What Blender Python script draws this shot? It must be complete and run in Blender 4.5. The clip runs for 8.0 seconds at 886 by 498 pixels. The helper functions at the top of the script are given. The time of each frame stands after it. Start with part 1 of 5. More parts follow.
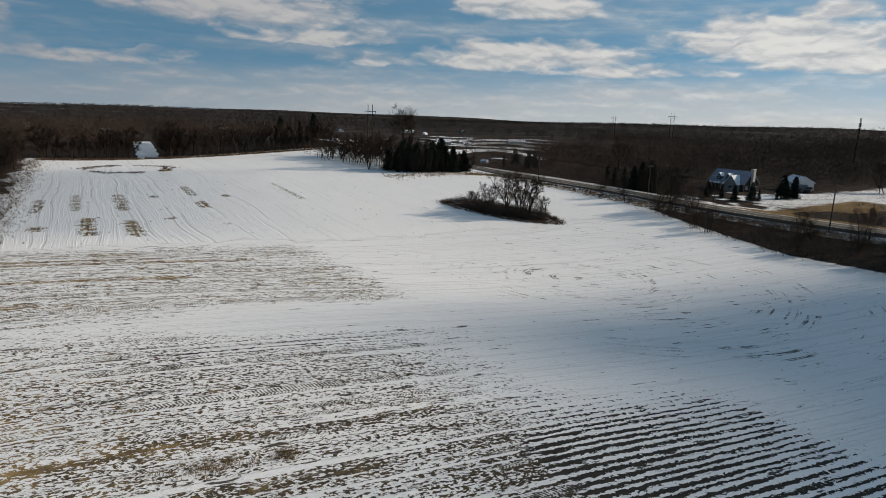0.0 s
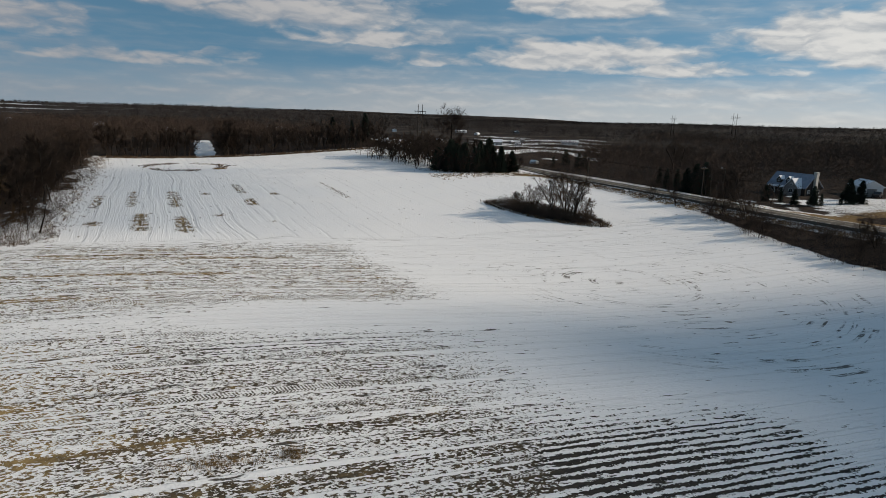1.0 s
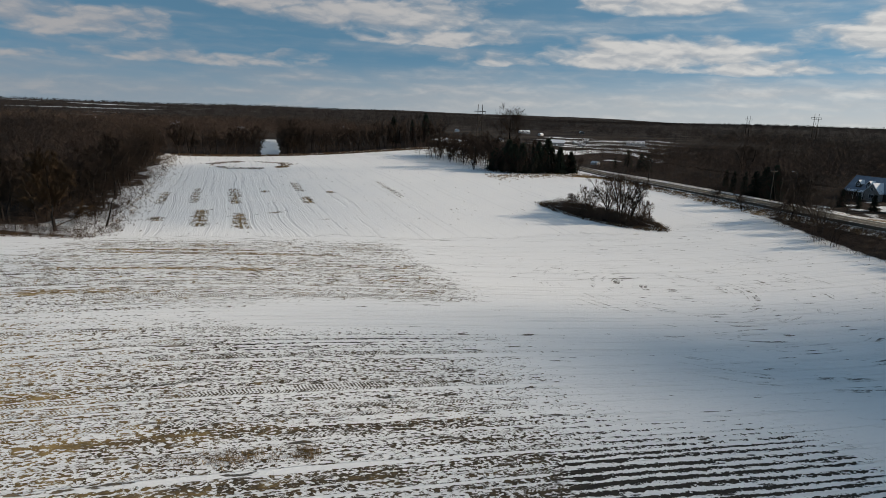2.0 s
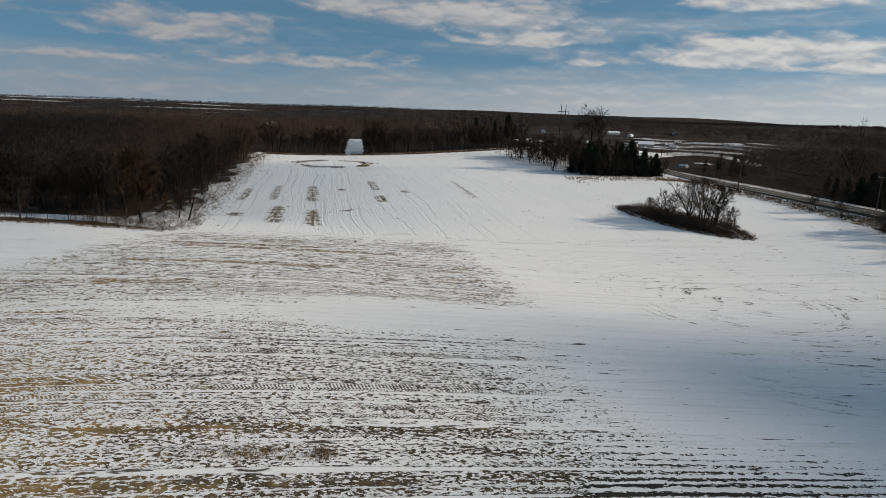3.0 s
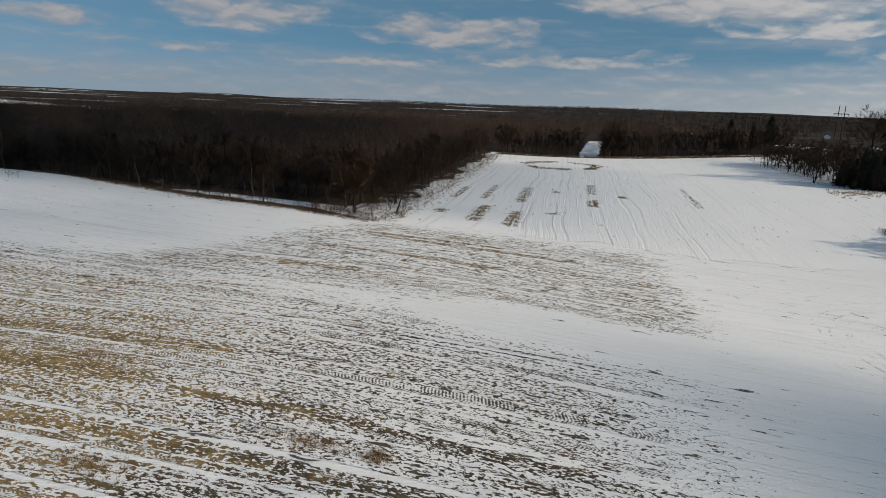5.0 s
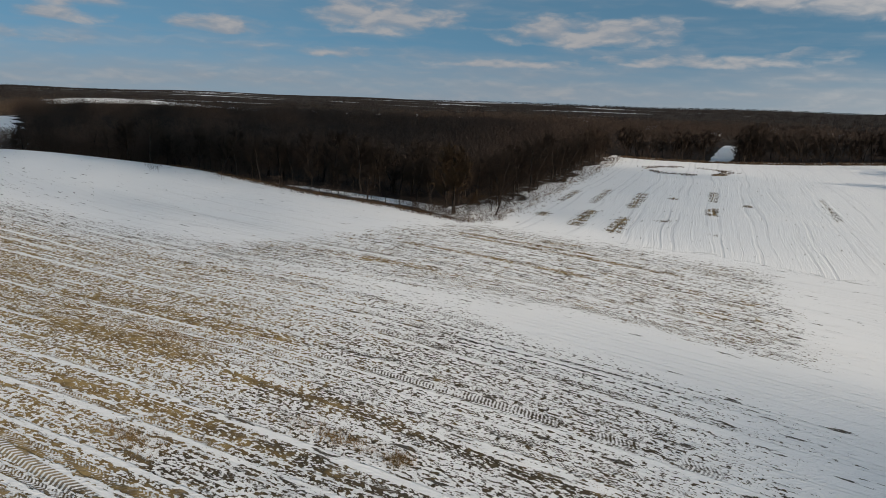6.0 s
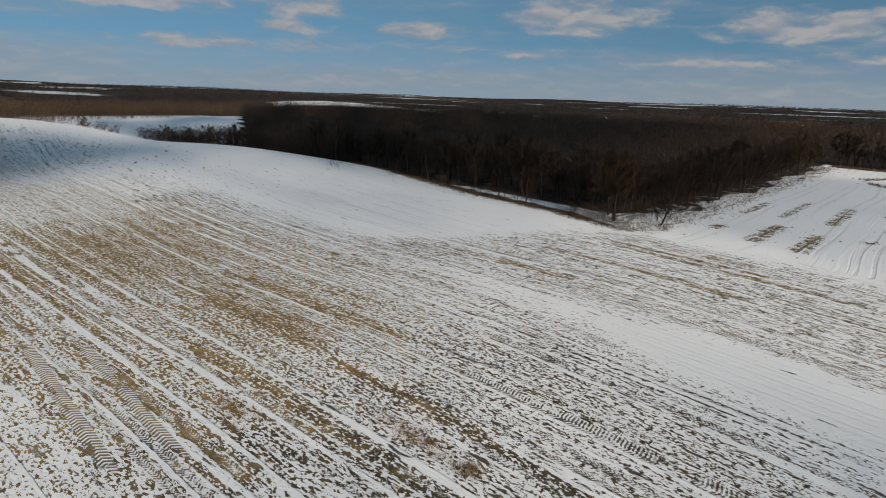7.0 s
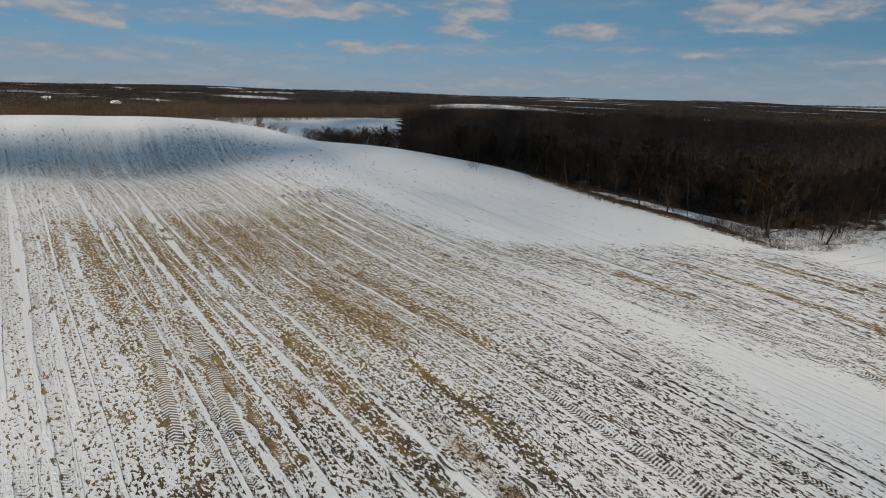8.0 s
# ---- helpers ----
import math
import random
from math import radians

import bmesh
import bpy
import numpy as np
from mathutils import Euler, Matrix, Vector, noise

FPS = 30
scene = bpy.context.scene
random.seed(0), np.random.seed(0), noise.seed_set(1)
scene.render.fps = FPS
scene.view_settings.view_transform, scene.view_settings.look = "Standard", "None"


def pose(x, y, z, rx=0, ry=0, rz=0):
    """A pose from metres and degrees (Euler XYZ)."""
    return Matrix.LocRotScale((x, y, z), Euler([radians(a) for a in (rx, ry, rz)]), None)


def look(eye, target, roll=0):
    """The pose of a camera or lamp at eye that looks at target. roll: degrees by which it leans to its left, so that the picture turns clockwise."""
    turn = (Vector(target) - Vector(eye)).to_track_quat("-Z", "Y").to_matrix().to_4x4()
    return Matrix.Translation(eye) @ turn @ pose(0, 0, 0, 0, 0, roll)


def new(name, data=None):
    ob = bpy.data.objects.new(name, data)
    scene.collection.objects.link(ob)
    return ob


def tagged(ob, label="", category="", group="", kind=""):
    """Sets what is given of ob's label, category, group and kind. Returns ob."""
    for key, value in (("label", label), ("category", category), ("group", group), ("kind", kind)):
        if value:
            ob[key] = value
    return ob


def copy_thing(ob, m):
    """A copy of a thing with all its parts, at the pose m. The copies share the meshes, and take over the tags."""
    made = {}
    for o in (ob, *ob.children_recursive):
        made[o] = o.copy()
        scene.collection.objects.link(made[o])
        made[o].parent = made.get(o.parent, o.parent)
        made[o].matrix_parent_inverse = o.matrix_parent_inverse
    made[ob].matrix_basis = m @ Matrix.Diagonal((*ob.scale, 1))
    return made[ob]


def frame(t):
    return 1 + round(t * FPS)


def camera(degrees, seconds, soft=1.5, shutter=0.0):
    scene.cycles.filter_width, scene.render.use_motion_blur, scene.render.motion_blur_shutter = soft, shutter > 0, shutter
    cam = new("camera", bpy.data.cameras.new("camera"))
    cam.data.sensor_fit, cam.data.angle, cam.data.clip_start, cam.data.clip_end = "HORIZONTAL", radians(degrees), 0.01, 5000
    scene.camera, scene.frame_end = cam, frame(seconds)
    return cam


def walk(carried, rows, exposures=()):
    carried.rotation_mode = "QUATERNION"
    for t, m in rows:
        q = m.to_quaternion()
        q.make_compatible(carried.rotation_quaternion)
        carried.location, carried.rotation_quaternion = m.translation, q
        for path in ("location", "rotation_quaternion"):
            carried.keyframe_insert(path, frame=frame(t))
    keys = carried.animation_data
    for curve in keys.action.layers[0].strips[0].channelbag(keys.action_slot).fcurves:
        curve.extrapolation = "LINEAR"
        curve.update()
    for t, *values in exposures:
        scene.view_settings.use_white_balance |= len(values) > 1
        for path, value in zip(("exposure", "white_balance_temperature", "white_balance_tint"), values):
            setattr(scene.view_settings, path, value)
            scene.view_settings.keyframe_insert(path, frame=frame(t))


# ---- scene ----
cam = camera(70.9, 8.0, soft=0.6)
METRES, EYE, TILT, LEAN, TURN = 33.28, 18.0, -2.9, 2.8, -31.1
ROWS = [
    (0.0, 0.0, 0.0, 0.0, 0.76, -9.09, -4.73),
    (0.5, 0.0343, 0.0126, 0.0027, 3.2, -9.29, -4.88),
    (1.0, 0.0673, 0.0263, 0.0055, 5.72, -9.5, -5.03),
    (1.5, 0.0998, 0.0415, 0.0084, 8.5, -9.74, -5.19),
    (3.0, 0.2228, 0.1206, 0.0202, 19.64, -10.74, -5.66),
    (3.5, 0.2777, 0.1663, 0.0272, 24.93, -11.24, -5.83),
    (4.0, 0.3277, 0.2157, 0.0338, 30.62, -11.8, -5.99),
    (4.5, 0.3728, 0.2685, 0.0383, 37.08, -12.42, -6.07),
    (6.0, 0.4916, 0.4575, 0.0518, 54.44, -14.01, -5.95),
    (6.5, 0.5186, 0.5292, 0.0568, 62.87, -14.76, -5.76),
    (7.0, 0.5323, 0.6051, 0.0632, 71.62, -15.52, -5.47),
    (7.5, 0.5337, 0.6834, 0.0691, 79.29, -16.1, -5.09),
    (8.0, 0.526, 0.759, 0.0731, 86.31, -16.56, -4.72),
]
walk(cam, [(t, pose(0, 0, EYE, TILT, LEAN, TURN) @ pose(METRES * x, METRES * y, METRES * z, 90 + pitch, roll, yaw)) for t, x, y, z, yaw, pitch, roll in ROWS])

# ---- sky and sun ----
SUN_AZ, SUN_EL = math.atan2(-0.26, 0.965), radians(25)
sun_way = Vector((math.cos(SUN_AZ) * math.cos(SUN_EL), math.sin(SUN_AZ) * math.cos(SUN_EL), math.sin(SUN_EL)))


class S:
    """A node socket with arithmetic."""
    tree = None

    def __init__(self, socket):
        self.s = socket

    def op(self, name, *rest):
        n = S.tree.nodes.new("ShaderNodeMath")
        n.operation = name
        for i, v in enumerate((self, *rest)):
            plug(n.inputs[i], v)
        return S(n.outputs[0])

    def __add__(self, o): return self.op("ADD", o)
    def __radd__(self, o): return self.op("ADD", o)
    def __sub__(self, o): return self.op("SUBTRACT", o)
    def __rsub__(self, o): return (self * -1.0) + o
    def __mul__(self, o): return self.op("MULTIPLY", o)
    def __rmul__(self, o): return self.op("MULTIPLY", o)
    def __truediv__(self, o): return self.op("DIVIDE", o)
    def step(self, lo, hi): return smooth(self, lo, hi)


def plug(sock, v):
    if isinstance(v, S):
        S.tree.links.new(v.s, sock)
    elif v is not None:
        sock.default_value = v


def node(kind, out=0, props=(), **ins):
    n = S.tree.nodes.new("ShaderNode" + kind)
    for k, v in props:
        if k == "operation":
            n.operation = v
        elif k == "data_type":
            n.data_type = v
        elif k == "blend_type":
            n.blend_type = v
        elif k == "interpolation_type":
            n.interpolation_type = v
        elif k == "noise_dimensions":
            n.noise_dimensions = v
        elif k == "feature":
            n.feature = v
        elif k == "sky_type":
            n.sky_type = v
    for k, v in ins.items():
        plug(n.inputs[k.replace("_", " ")], v)
    return S(n.outputs[out])


def smooth(v, lo, hi):
    n = S.tree.nodes.new("ShaderNodeMapRange")
    n.interpolation_type = "SMOOTHSTEP"
    plug(n.inputs[0], v)
    n.inputs[1].default_value, n.inputs[2].default_value = (lo, hi) if lo < hi else (hi, lo)
    n.inputs[3].default_value, n.inputs[4].default_value = (0, 1) if lo < hi else (1, 0)
    return S(n.outputs[0])


def vec(x, y, z=0.0):
    return node("CombineXYZ", X=x, Y=y, Z=z)


def split(v):
    n = S.tree.nodes.new("ShaderNodeSeparateXYZ")
    plug(n.inputs[0], v)
    return [S(o) for o in n.outputs]


def fbm(v, scale, detail=4.0, rough=0.55):
    return node("TexNoise", Vector=v, Scale=scale, Detail=detail, Roughness=rough)


def mix(f, a, b):
    n = S.tree.nodes.new("ShaderNodeMix")
    n.data_type = "RGBA"
    plug(n.inputs[0], f)
    for sock, v in ((n.inputs[6], a), (n.inputs[7], b)):
        plug(sock, (*v, 1.0) if isinstance(v, tuple) and len(v) == 3 else v)
    return S(n.outputs[2])


world = bpy.data.worlds.new("world")
scene.world = world
world.use_nodes = True
S.tree = world.node_tree
S.tree.nodes.clear()
sky = S.tree.nodes.new("ShaderNodeTexSky")
sky.sky_type, sky.sun_disc = "NISHITA", False
sky.sun_elevation, sky.sun_rotation = SUN_EL, math.pi / 2 - SUN_AZ
sky.air_density, sky.dust_density, sky.ozone_density = 1.0, 0.3, 2.5
gen = S.tree.nodes.new("ShaderNodeTexCoord")
dx, dy, dz = split(S(gen.outputs["Generated"]))
az = dy.op("ARCTAN2", dx) * (180 / math.pi)
el = dz.op("ARCSINE") * (180 / math.pi)
plug(sky.inputs[0], node("VectorMath", props=(("operation", "NORMALIZE"),), Vector=vec(dx, dy, dz * 1.2 + 0.42)))
# azimuth from east, elevation of the base, half width, height, weight
CLOUDS = [
    (77, 6.9, 12, 2.4, 1.15), (71, 5.9, 8, 1.2, 0.9), (86, 8.0, 6, 1.6, 0.8), (51.3, 8.5, 5.2, 1.7, 1.2), (56.7, 8.8, 2.7, 1.5, 1.1), (53.0, 4.4, 10.5, 2.0, 1.15),
    (45, 3.9, 9, 0.9, 0.8), (33, 5.3, 9, 2.9, 1.4), (27, 4.4, 9, 2.2, 1.2), (28.5, 8.1, 5.0, 1.0, 1.0), (14, 6.0, 10, 3.0, 1.2), (101, 5.0, 9, 1.9, 1.1), (118.8, 5.6, 7.5, 2.2, 1.05),
    (131.8, 4.8, 4.5, 1.1, 0.95), (142.8, 6.2, 4.2, 1.9, 1.0), (143.8, 4.9, 3.6, 0.9, 0.85), (158, 6.2, 9.5, 1.3, 1.1), (175, 4.4, 8, 1.5, 0.8), (150, 3.3, 9, 0.9, 0.7),
    (92, 3.4, 11, 0.9, 0.7), (108, 3.0, 9, 0.7, 0.6), (67, 4.3, 6, 0.8, 0.75), (84.5, 4.0, 4, 0.7, 0.7), (123, 3.4, 6, 0.7, 0.6), (115, 8.6, 6, 1.0, 0.7), (164, 8.8, 7, 1.0, 0.6),
]
warp = (fbm(vec(az * 0.35, el * 0.9, 8.0), 1.0, 3.0, 0.5) - 0.5) * 1.6
paz, pel = az + warp * 1.6, el + warp * 0.35


def puffs(lift):
    """Billows of cloud, drawn out sideways by their distance."""
    return fbm(vec(paz * 0.29, (pel + lift) * 0.78, 3.0), 1.0, 6.0, 0.48)


puff, above = puffs(0.0), puffs(0.32)
wisp = fbm(vec(paz * 0.05, pel * 0.60, 0.0), 1.0, 5.0, 0.55)
cover = (wisp - 0.5) * 0.9 + (puff - 0.5) * 0.35 - 0.06 + el.step(5.0, 1.5) * 0.16
for a, e, w, h, k in CLOUDS:
    u, v = (paz - a) / w, (pel - e - h * 0.35) / h
    v = v.op("MAXIMUM", v * -1.9)
    cover = cover.op("MAXIMUM", (1.0 - (u * u + v * v)) * 0.50 * k + (puff - 0.5) * 1.55 - 0.08)
# a broken deck goes on over the rest of the sky, up to the zenith
deck = fbm(vec(dx / (dz + 0.15), dy / (dz + 0.15), 1.0), 1.3, 6.0, 0.55)
cover = cover.op("MAXIMUM", (deck - 0.44) * 0.8 * el.step(12.0, 22.0) - 1.0 * el.step(22.0, 12.0))
near_sun = (dx * math.cos(SUN_AZ) + dy * math.sin(SUN_AZ)).step(-0.55, 0.95)
cover = cover + near_sun * el.step(18.0, 11.0) * 0.05
cloud = cover.step(-0.16, 0.42)
# tops catch the light, bases stay grey
lit = ((puff - above) * 2.4 + cover * 0.7 + 0.18).step(0.0, 0.9)
grey = mix(near_sun, (0.255, 0.285, 0.33), (0.50, 0.505, 0.51))
white = mix(near_sun, (0.40, 0.385, 0.385), (0.82, 0.79, 0.74))
haze_col = mix(near_sun, (0.25, 0.30, 0.345), (0.64, 0.635, 0.605))
haze = el.step(5.0, 0.0)
blue = node("VectorMath", props=(("operation", "MULTIPLY"),), Vector=S(sky.outputs[0]))
blue.s.node.inputs[1].default_value = (0.90, 1.12, 0.95)
b_sky = node("Background", Color=blue, Strength=0.118)
b_haze = node("Background", Color=haze_col, Strength=1.0)
b_cloud = node("Background", Color=mix(haze * 0.35, mix(lit, grey, white), haze_col), Strength=1.0)


def mix_shader(f, a, b):
    n = S.tree.nodes.new("ShaderNodeMixShader")
    for k, v in enumerate((f, a, b)):
        plug(n.inputs[k], v)
    return S(n.outputs[0])


out = S.tree.nodes.new("ShaderNodeOutputWorld")
plug(out.inputs[0], mix_shader(cloud * 0.88, mix_shader(haze * 0.75, b_sky, b_haze), b_cloud))

sun = new("sun", bpy.data.lights.new("sun", "SUN"))
sun.data.energy, sun.data.angle, sun.data.color = 3.75, radians(0.6), (1.0, 0.85, 0.68)
sun.matrix_world = look(sun_way * 100, (0, 0, 0))


# ---- materials ----
def material(name, rough=0.9):
    m = bpy.data.materials.new(name)
    m.use_nodes = True
    S.tree = m.node_tree
    b = m.node_tree.nodes["Principled BSDF"]
    b.inputs["Roughness"].default_value = rough
    b.inputs["Specular IOR Level"].default_value = 0.2
    return m, b


def simple(name, dark, light, scale=1.0, rough=0.9, by="random", bump=0.0, bent=False):
    """Two tones mixed by noise and by the piece's own random number."""
    m, b = material(name, rough)
    co = S(S.tree.nodes.new("ShaderNodeTexCoord").outputs["Object"])
    f = fbm(co, scale, 5.0, 0.6)
    if by == "random":
        rnd = S(S.tree.nodes.new("ShaderNodeObjectInfo").outputs["Random"])
        f = f * 0.6 + rnd * 0.4
    if by == "island":
        rnd = S(S.tree.nodes.new("ShaderNodeNewGeometry").outputs["Random Per Island"])
        f = f * 0.4 + rnd * 0.6
    if by == "clump":
        # crowns differ from tree to tree, twigs a little within them
        rnd = S(S.tree.nodes.new("ShaderNodeNewGeometry").outputs["Random Per Island"])
        f = (f - 0.5) * 1.4 + 0.43 + rnd * 0.14
    plug(b.inputs["Base Color"], mix(f.step(0.2, 0.8), dark, light))
    if bent:
        b.inputs["Specular IOR Level"].default_value = 0.0
        # thin twigs scatter light all round: lean their normals upwards
        n = S(S.tree.nodes.new("ShaderNodeNewGeometry").outputs["Normal"])
        nx, ny, nz = split(n)
        plug(b.inputs["Normal"], node("VectorMath", props=(("operation", "NORMALIZE"),), Vector=vec(nx * 0.2, ny * 0.2, nz * 0.2 + 0.95)))
    if bump:
        plug(b.inputs["Normal"], node("Bump", Height=f, Strength=bump, Distance=0.05))
    return m


BARK = simple("bark", (0.020, 0.016, 0.014), (0.052, 0.041, 0.034), 3.0)
TWIG = simple("twig", (0.054, 0.040, 0.031), (0.135, 0.098, 0.075), 0.3, bent=True)
FAR_WOODS = simple("distant_woods", (0.036, 0.031, 0.029), (0.072, 0.060, 0.053), 0.006, by="clump", bent=True)
RUST = simple("rusty_twig", (0.10, 0.068, 0.043), (0.21, 0.14, 0.082), 0.3, bent=True)
WOODS = simple("woods", (0.076, 0.056, 0.045), (0.150, 0.108, 0.084), 0.14, by="clump", bent=True)
TAN_WOODS = simple("tan_woods", (0.085, 0.063, 0.042), (0.24, 0.175, 0.11), 0.02, by="island", bent=True)
NEEDLE = simple("needle", (0.036, 0.044, 0.034), (0.078, 0.090, 0.064), 0.8, bent=True)
ASPHALT = simple("asphalt", (0.095, 0.083, 0.067), (0.155, 0.137, 0.112), 0.7, 0.85)
PAINT = simple("road_paint", (0.42, 0.36, 0.22), (0.6, 0.55, 0.4), 2.0, 0.7)
STRAW = simple("straw", (0.13, 0.085, 0.04), (0.30, 0.20, 0.09), 0.2, by="island")
WEED = simple("weed", (0.05, 0.035, 0.022), (0.16, 0.10, 0.055), 0.2, by="island")
SNOW = simple("roof_snow", (0.70, 0.73, 0.78), (0.84, 0.84, 0.85), 1.5, 0.7, bump=0.3)
# thin snow on dark shingles; the slope's blue-grey shade is in the colour too
ROOF_SHADED = simple("shaded_thin_snow_on_shingles", (0.05, 0.06, 0.08), (0.25, 0.28, 0.34), 0.9, 0.8)
WALL_DARK = simple("stained_siding", (0.035, 0.030, 0.027), (0.065, 0.055, 0.046), 1.0, 0.8)
WALL_WHITE = simple("white_siding", (0.62, 0.63, 0.64), (0.74, 0.74, 0.74), 1.0, 0.6)
WALL_GREY = simple("grey_siding", (0.16, 0.16, 0.16), (0.24, 0.23, 0.22), 1.0, 0.7)
TRIM = simple("trim_paint", (0.6, 0.6, 0.6), (0.75, 0.75, 0.74), 2.0, 0.5)
STONE = simple("chimney_stone", (0.38, 0.36, 0.33), (0.58, 0.55, 0.50), 4.0, 0.85, bump=0.5)
POLE_WOOD = simple("pole_wood", (0.045, 0.036, 0.030), (0.095, 0.077, 0.062), 3.0)
WIRE = simple("wire_metal", (0.012, 0.012, 0.012), (0.025, 0.025, 0.025), 2.0, 0.8)
STEEL = simple("galvanised_steel", (0.20, 0.21, 0.22), (0.32, 0.33, 0.34), 2.0, 0.5)
CAR_PAINT = simple("dark_car_paint", (0.012, 0.013, 0.016), (0.02, 0.021, 0.025), 2.0, 0.3)
TYRE = simple("tyre_rubber", (0.012, 0.012, 0.012), (0.02, 0.02, 0.02), 4.0, 0.9)
GLASS, b_ = material("window_glass", 0.08)
b_.inputs["Base Color"].default_value = (0.02, 0.025, 0.03, 1)
b_.inputs["Specular IOR Level"].default_value = 0.6


# ---- terrain ----
GX = [-257 + 52 * i for i in range(9)]
GY = [-45 + 62 * j for j in range(7)]
BUMPS = [
    0.27, 2.43, 3.79, 0.89, 0.92, 1.23, -4.25, -0.43, 2.7,
    -2.39, 2.04, 3.46, -5.23, -1.43, 6.93, -4.19, 2.23, 2.44,
    0.47, 4.29, 6.41, 6.18, -1.76, 2.31, -4.81, 0.0, -0.33,
    3.0, -2.34, -9.52, 1.03, -1.08, 0.87, -1.14, 0.96, 1.55,
    3.68, 2.73, -1.18, 0.26, -1.29, 0.6, 0.72, 1.47, -0.84,
    1.22, 1.95, 1.92, 1.41, 0.53, -0.68, -1.94, -0.11, -0.38,
    0.11, 0.21, 0.34, 0.67, 0.75, -0.5, 0.5, 3.75, 2.93,
]

# smaller swells of the hill beside the wood
HX = [-261 + 28 * i for i in range(11)]
HY = [20 + 28 * j for j in range(5)]
SWELLS = [
    0.31, 1.25, 1.46, -1.21, -3.25, -1.34, 2.06, 1.51, -0.01, 0.15, -0.25,
    -0.48, -1.3, 0.18, 0.18, -5.08, -4, -1.11, -1.71, -1.55, 0.65, -0.15,
    -0.31, -1.14, 0.72, 3.2, -0.69, 2.47, 0.08, 0.53, 1.11, 0.34, 0.63,
    -0.18, -1.13, -1.58, -1.02, -0.79, 2.88, -0.77, -0.64, -0.1, -0.87, -0.18,
    -0.05, -0.36, -1.11, -2.08, -2.56, -1.38, 0.51, 0.46, -0.24, -0.11, 0.11,
]


def ground_z(x, y):
    """Height of the land: a sum of broad swells, flat far out and rising into low hills near the horizon."""
    x, y = np.asarray(x, float), np.asarray(y, float)
    z = np.full(np.broadcast(x, y).shape, -2.0)
    ex = [np.exp(-(x - a) ** 2 / 6728) for a in GX]
    ey = [np.exp(-(y - b) ** 2 / 6728) for b in GY]
    for j in range(7):
        for i in range(9):
            z = z + BUMPS[j * 9 + i] * ex[i] * ey[j]
    hx = [np.exp(-(x - a) ** 2 / 1458) for a in HX]
    hy = [np.exp(-(y - b) ** 2 / 1458) for b in HY]
    for j in range(5):
        for i in range(11):
            z = z + SWELLS[j * 11 + i] * hx[i] * hy[j]
    # the bank that carries the road
    bank = np.clip((y + 60) / 60, 0, 1) * np.clip((175 - y) / 60, 0, 1)
    z = z + 1.1 * bank * np.exp(-((x - 127) / 8.5) ** 4)
    r = np.hypot(x, y)
    far = np.clip((r - 600) / 3600, 0, 1.2) ** 1.3
    z = z + 11 * np.exp(-((x + 520) / 150) ** 2 - ((y - 450) / 110) ** 2) + 9 * np.exp(-((x - 300) / 62) ** 2 - ((y - 128) / 45) ** 2)
    return z + far * (14 + 8 * np.sin(x / 310 + 1) * np.sin(y / 270) + 9 * np.sin(x / 930 - y / 510 + 2))


def gz(x, y):
    return float(ground_z(x, y))


def grow(a, reach, rate):
    a = list(a)
    d, left, right = a[1] - a[0], a[0], a[-1]
    e = a[-1] - a[-2]
    while left > -reach:
        d *= rate
        left -= d
        a.insert(0, left)
    while right < reach:
        e *= rate
        right += e
        a.append(right)
    return np.array(a)


def mesh_object(name, verts, faces, mat, parent=None, label="", smooth_faces=False):
    me = bpy.data.meshes.new(name)
    verts, faces = np.asarray(verts, np.float32), np.asarray(faces, np.int32)
    n = faces.shape[1]
    me.vertices.add(len(verts))
    me.vertices.foreach_set("co", verts.ravel())
    me.loops.add(faces.size)
    me.loops.foreach_set("vertex_index", faces.ravel())
    me.polygons.add(len(faces))
    me.polygons.foreach_set("loop_start", np.arange(0, faces.size, n, dtype=np.int32))
    me.polygons.foreach_set("use_smooth", np.full(len(faces), smooth_faces))
    me.update(calc_edges=True)
    me.materials.append(mat)
    ob = new(name, me)
    ob.parent = parent
    if label:
        tagged(ob, label)
    return ob


def attribute(name):
    n = S.tree.nodes.new("ShaderNodeAttribute")
    n.attribute_name = name
    return S(n.outputs["Fac"])


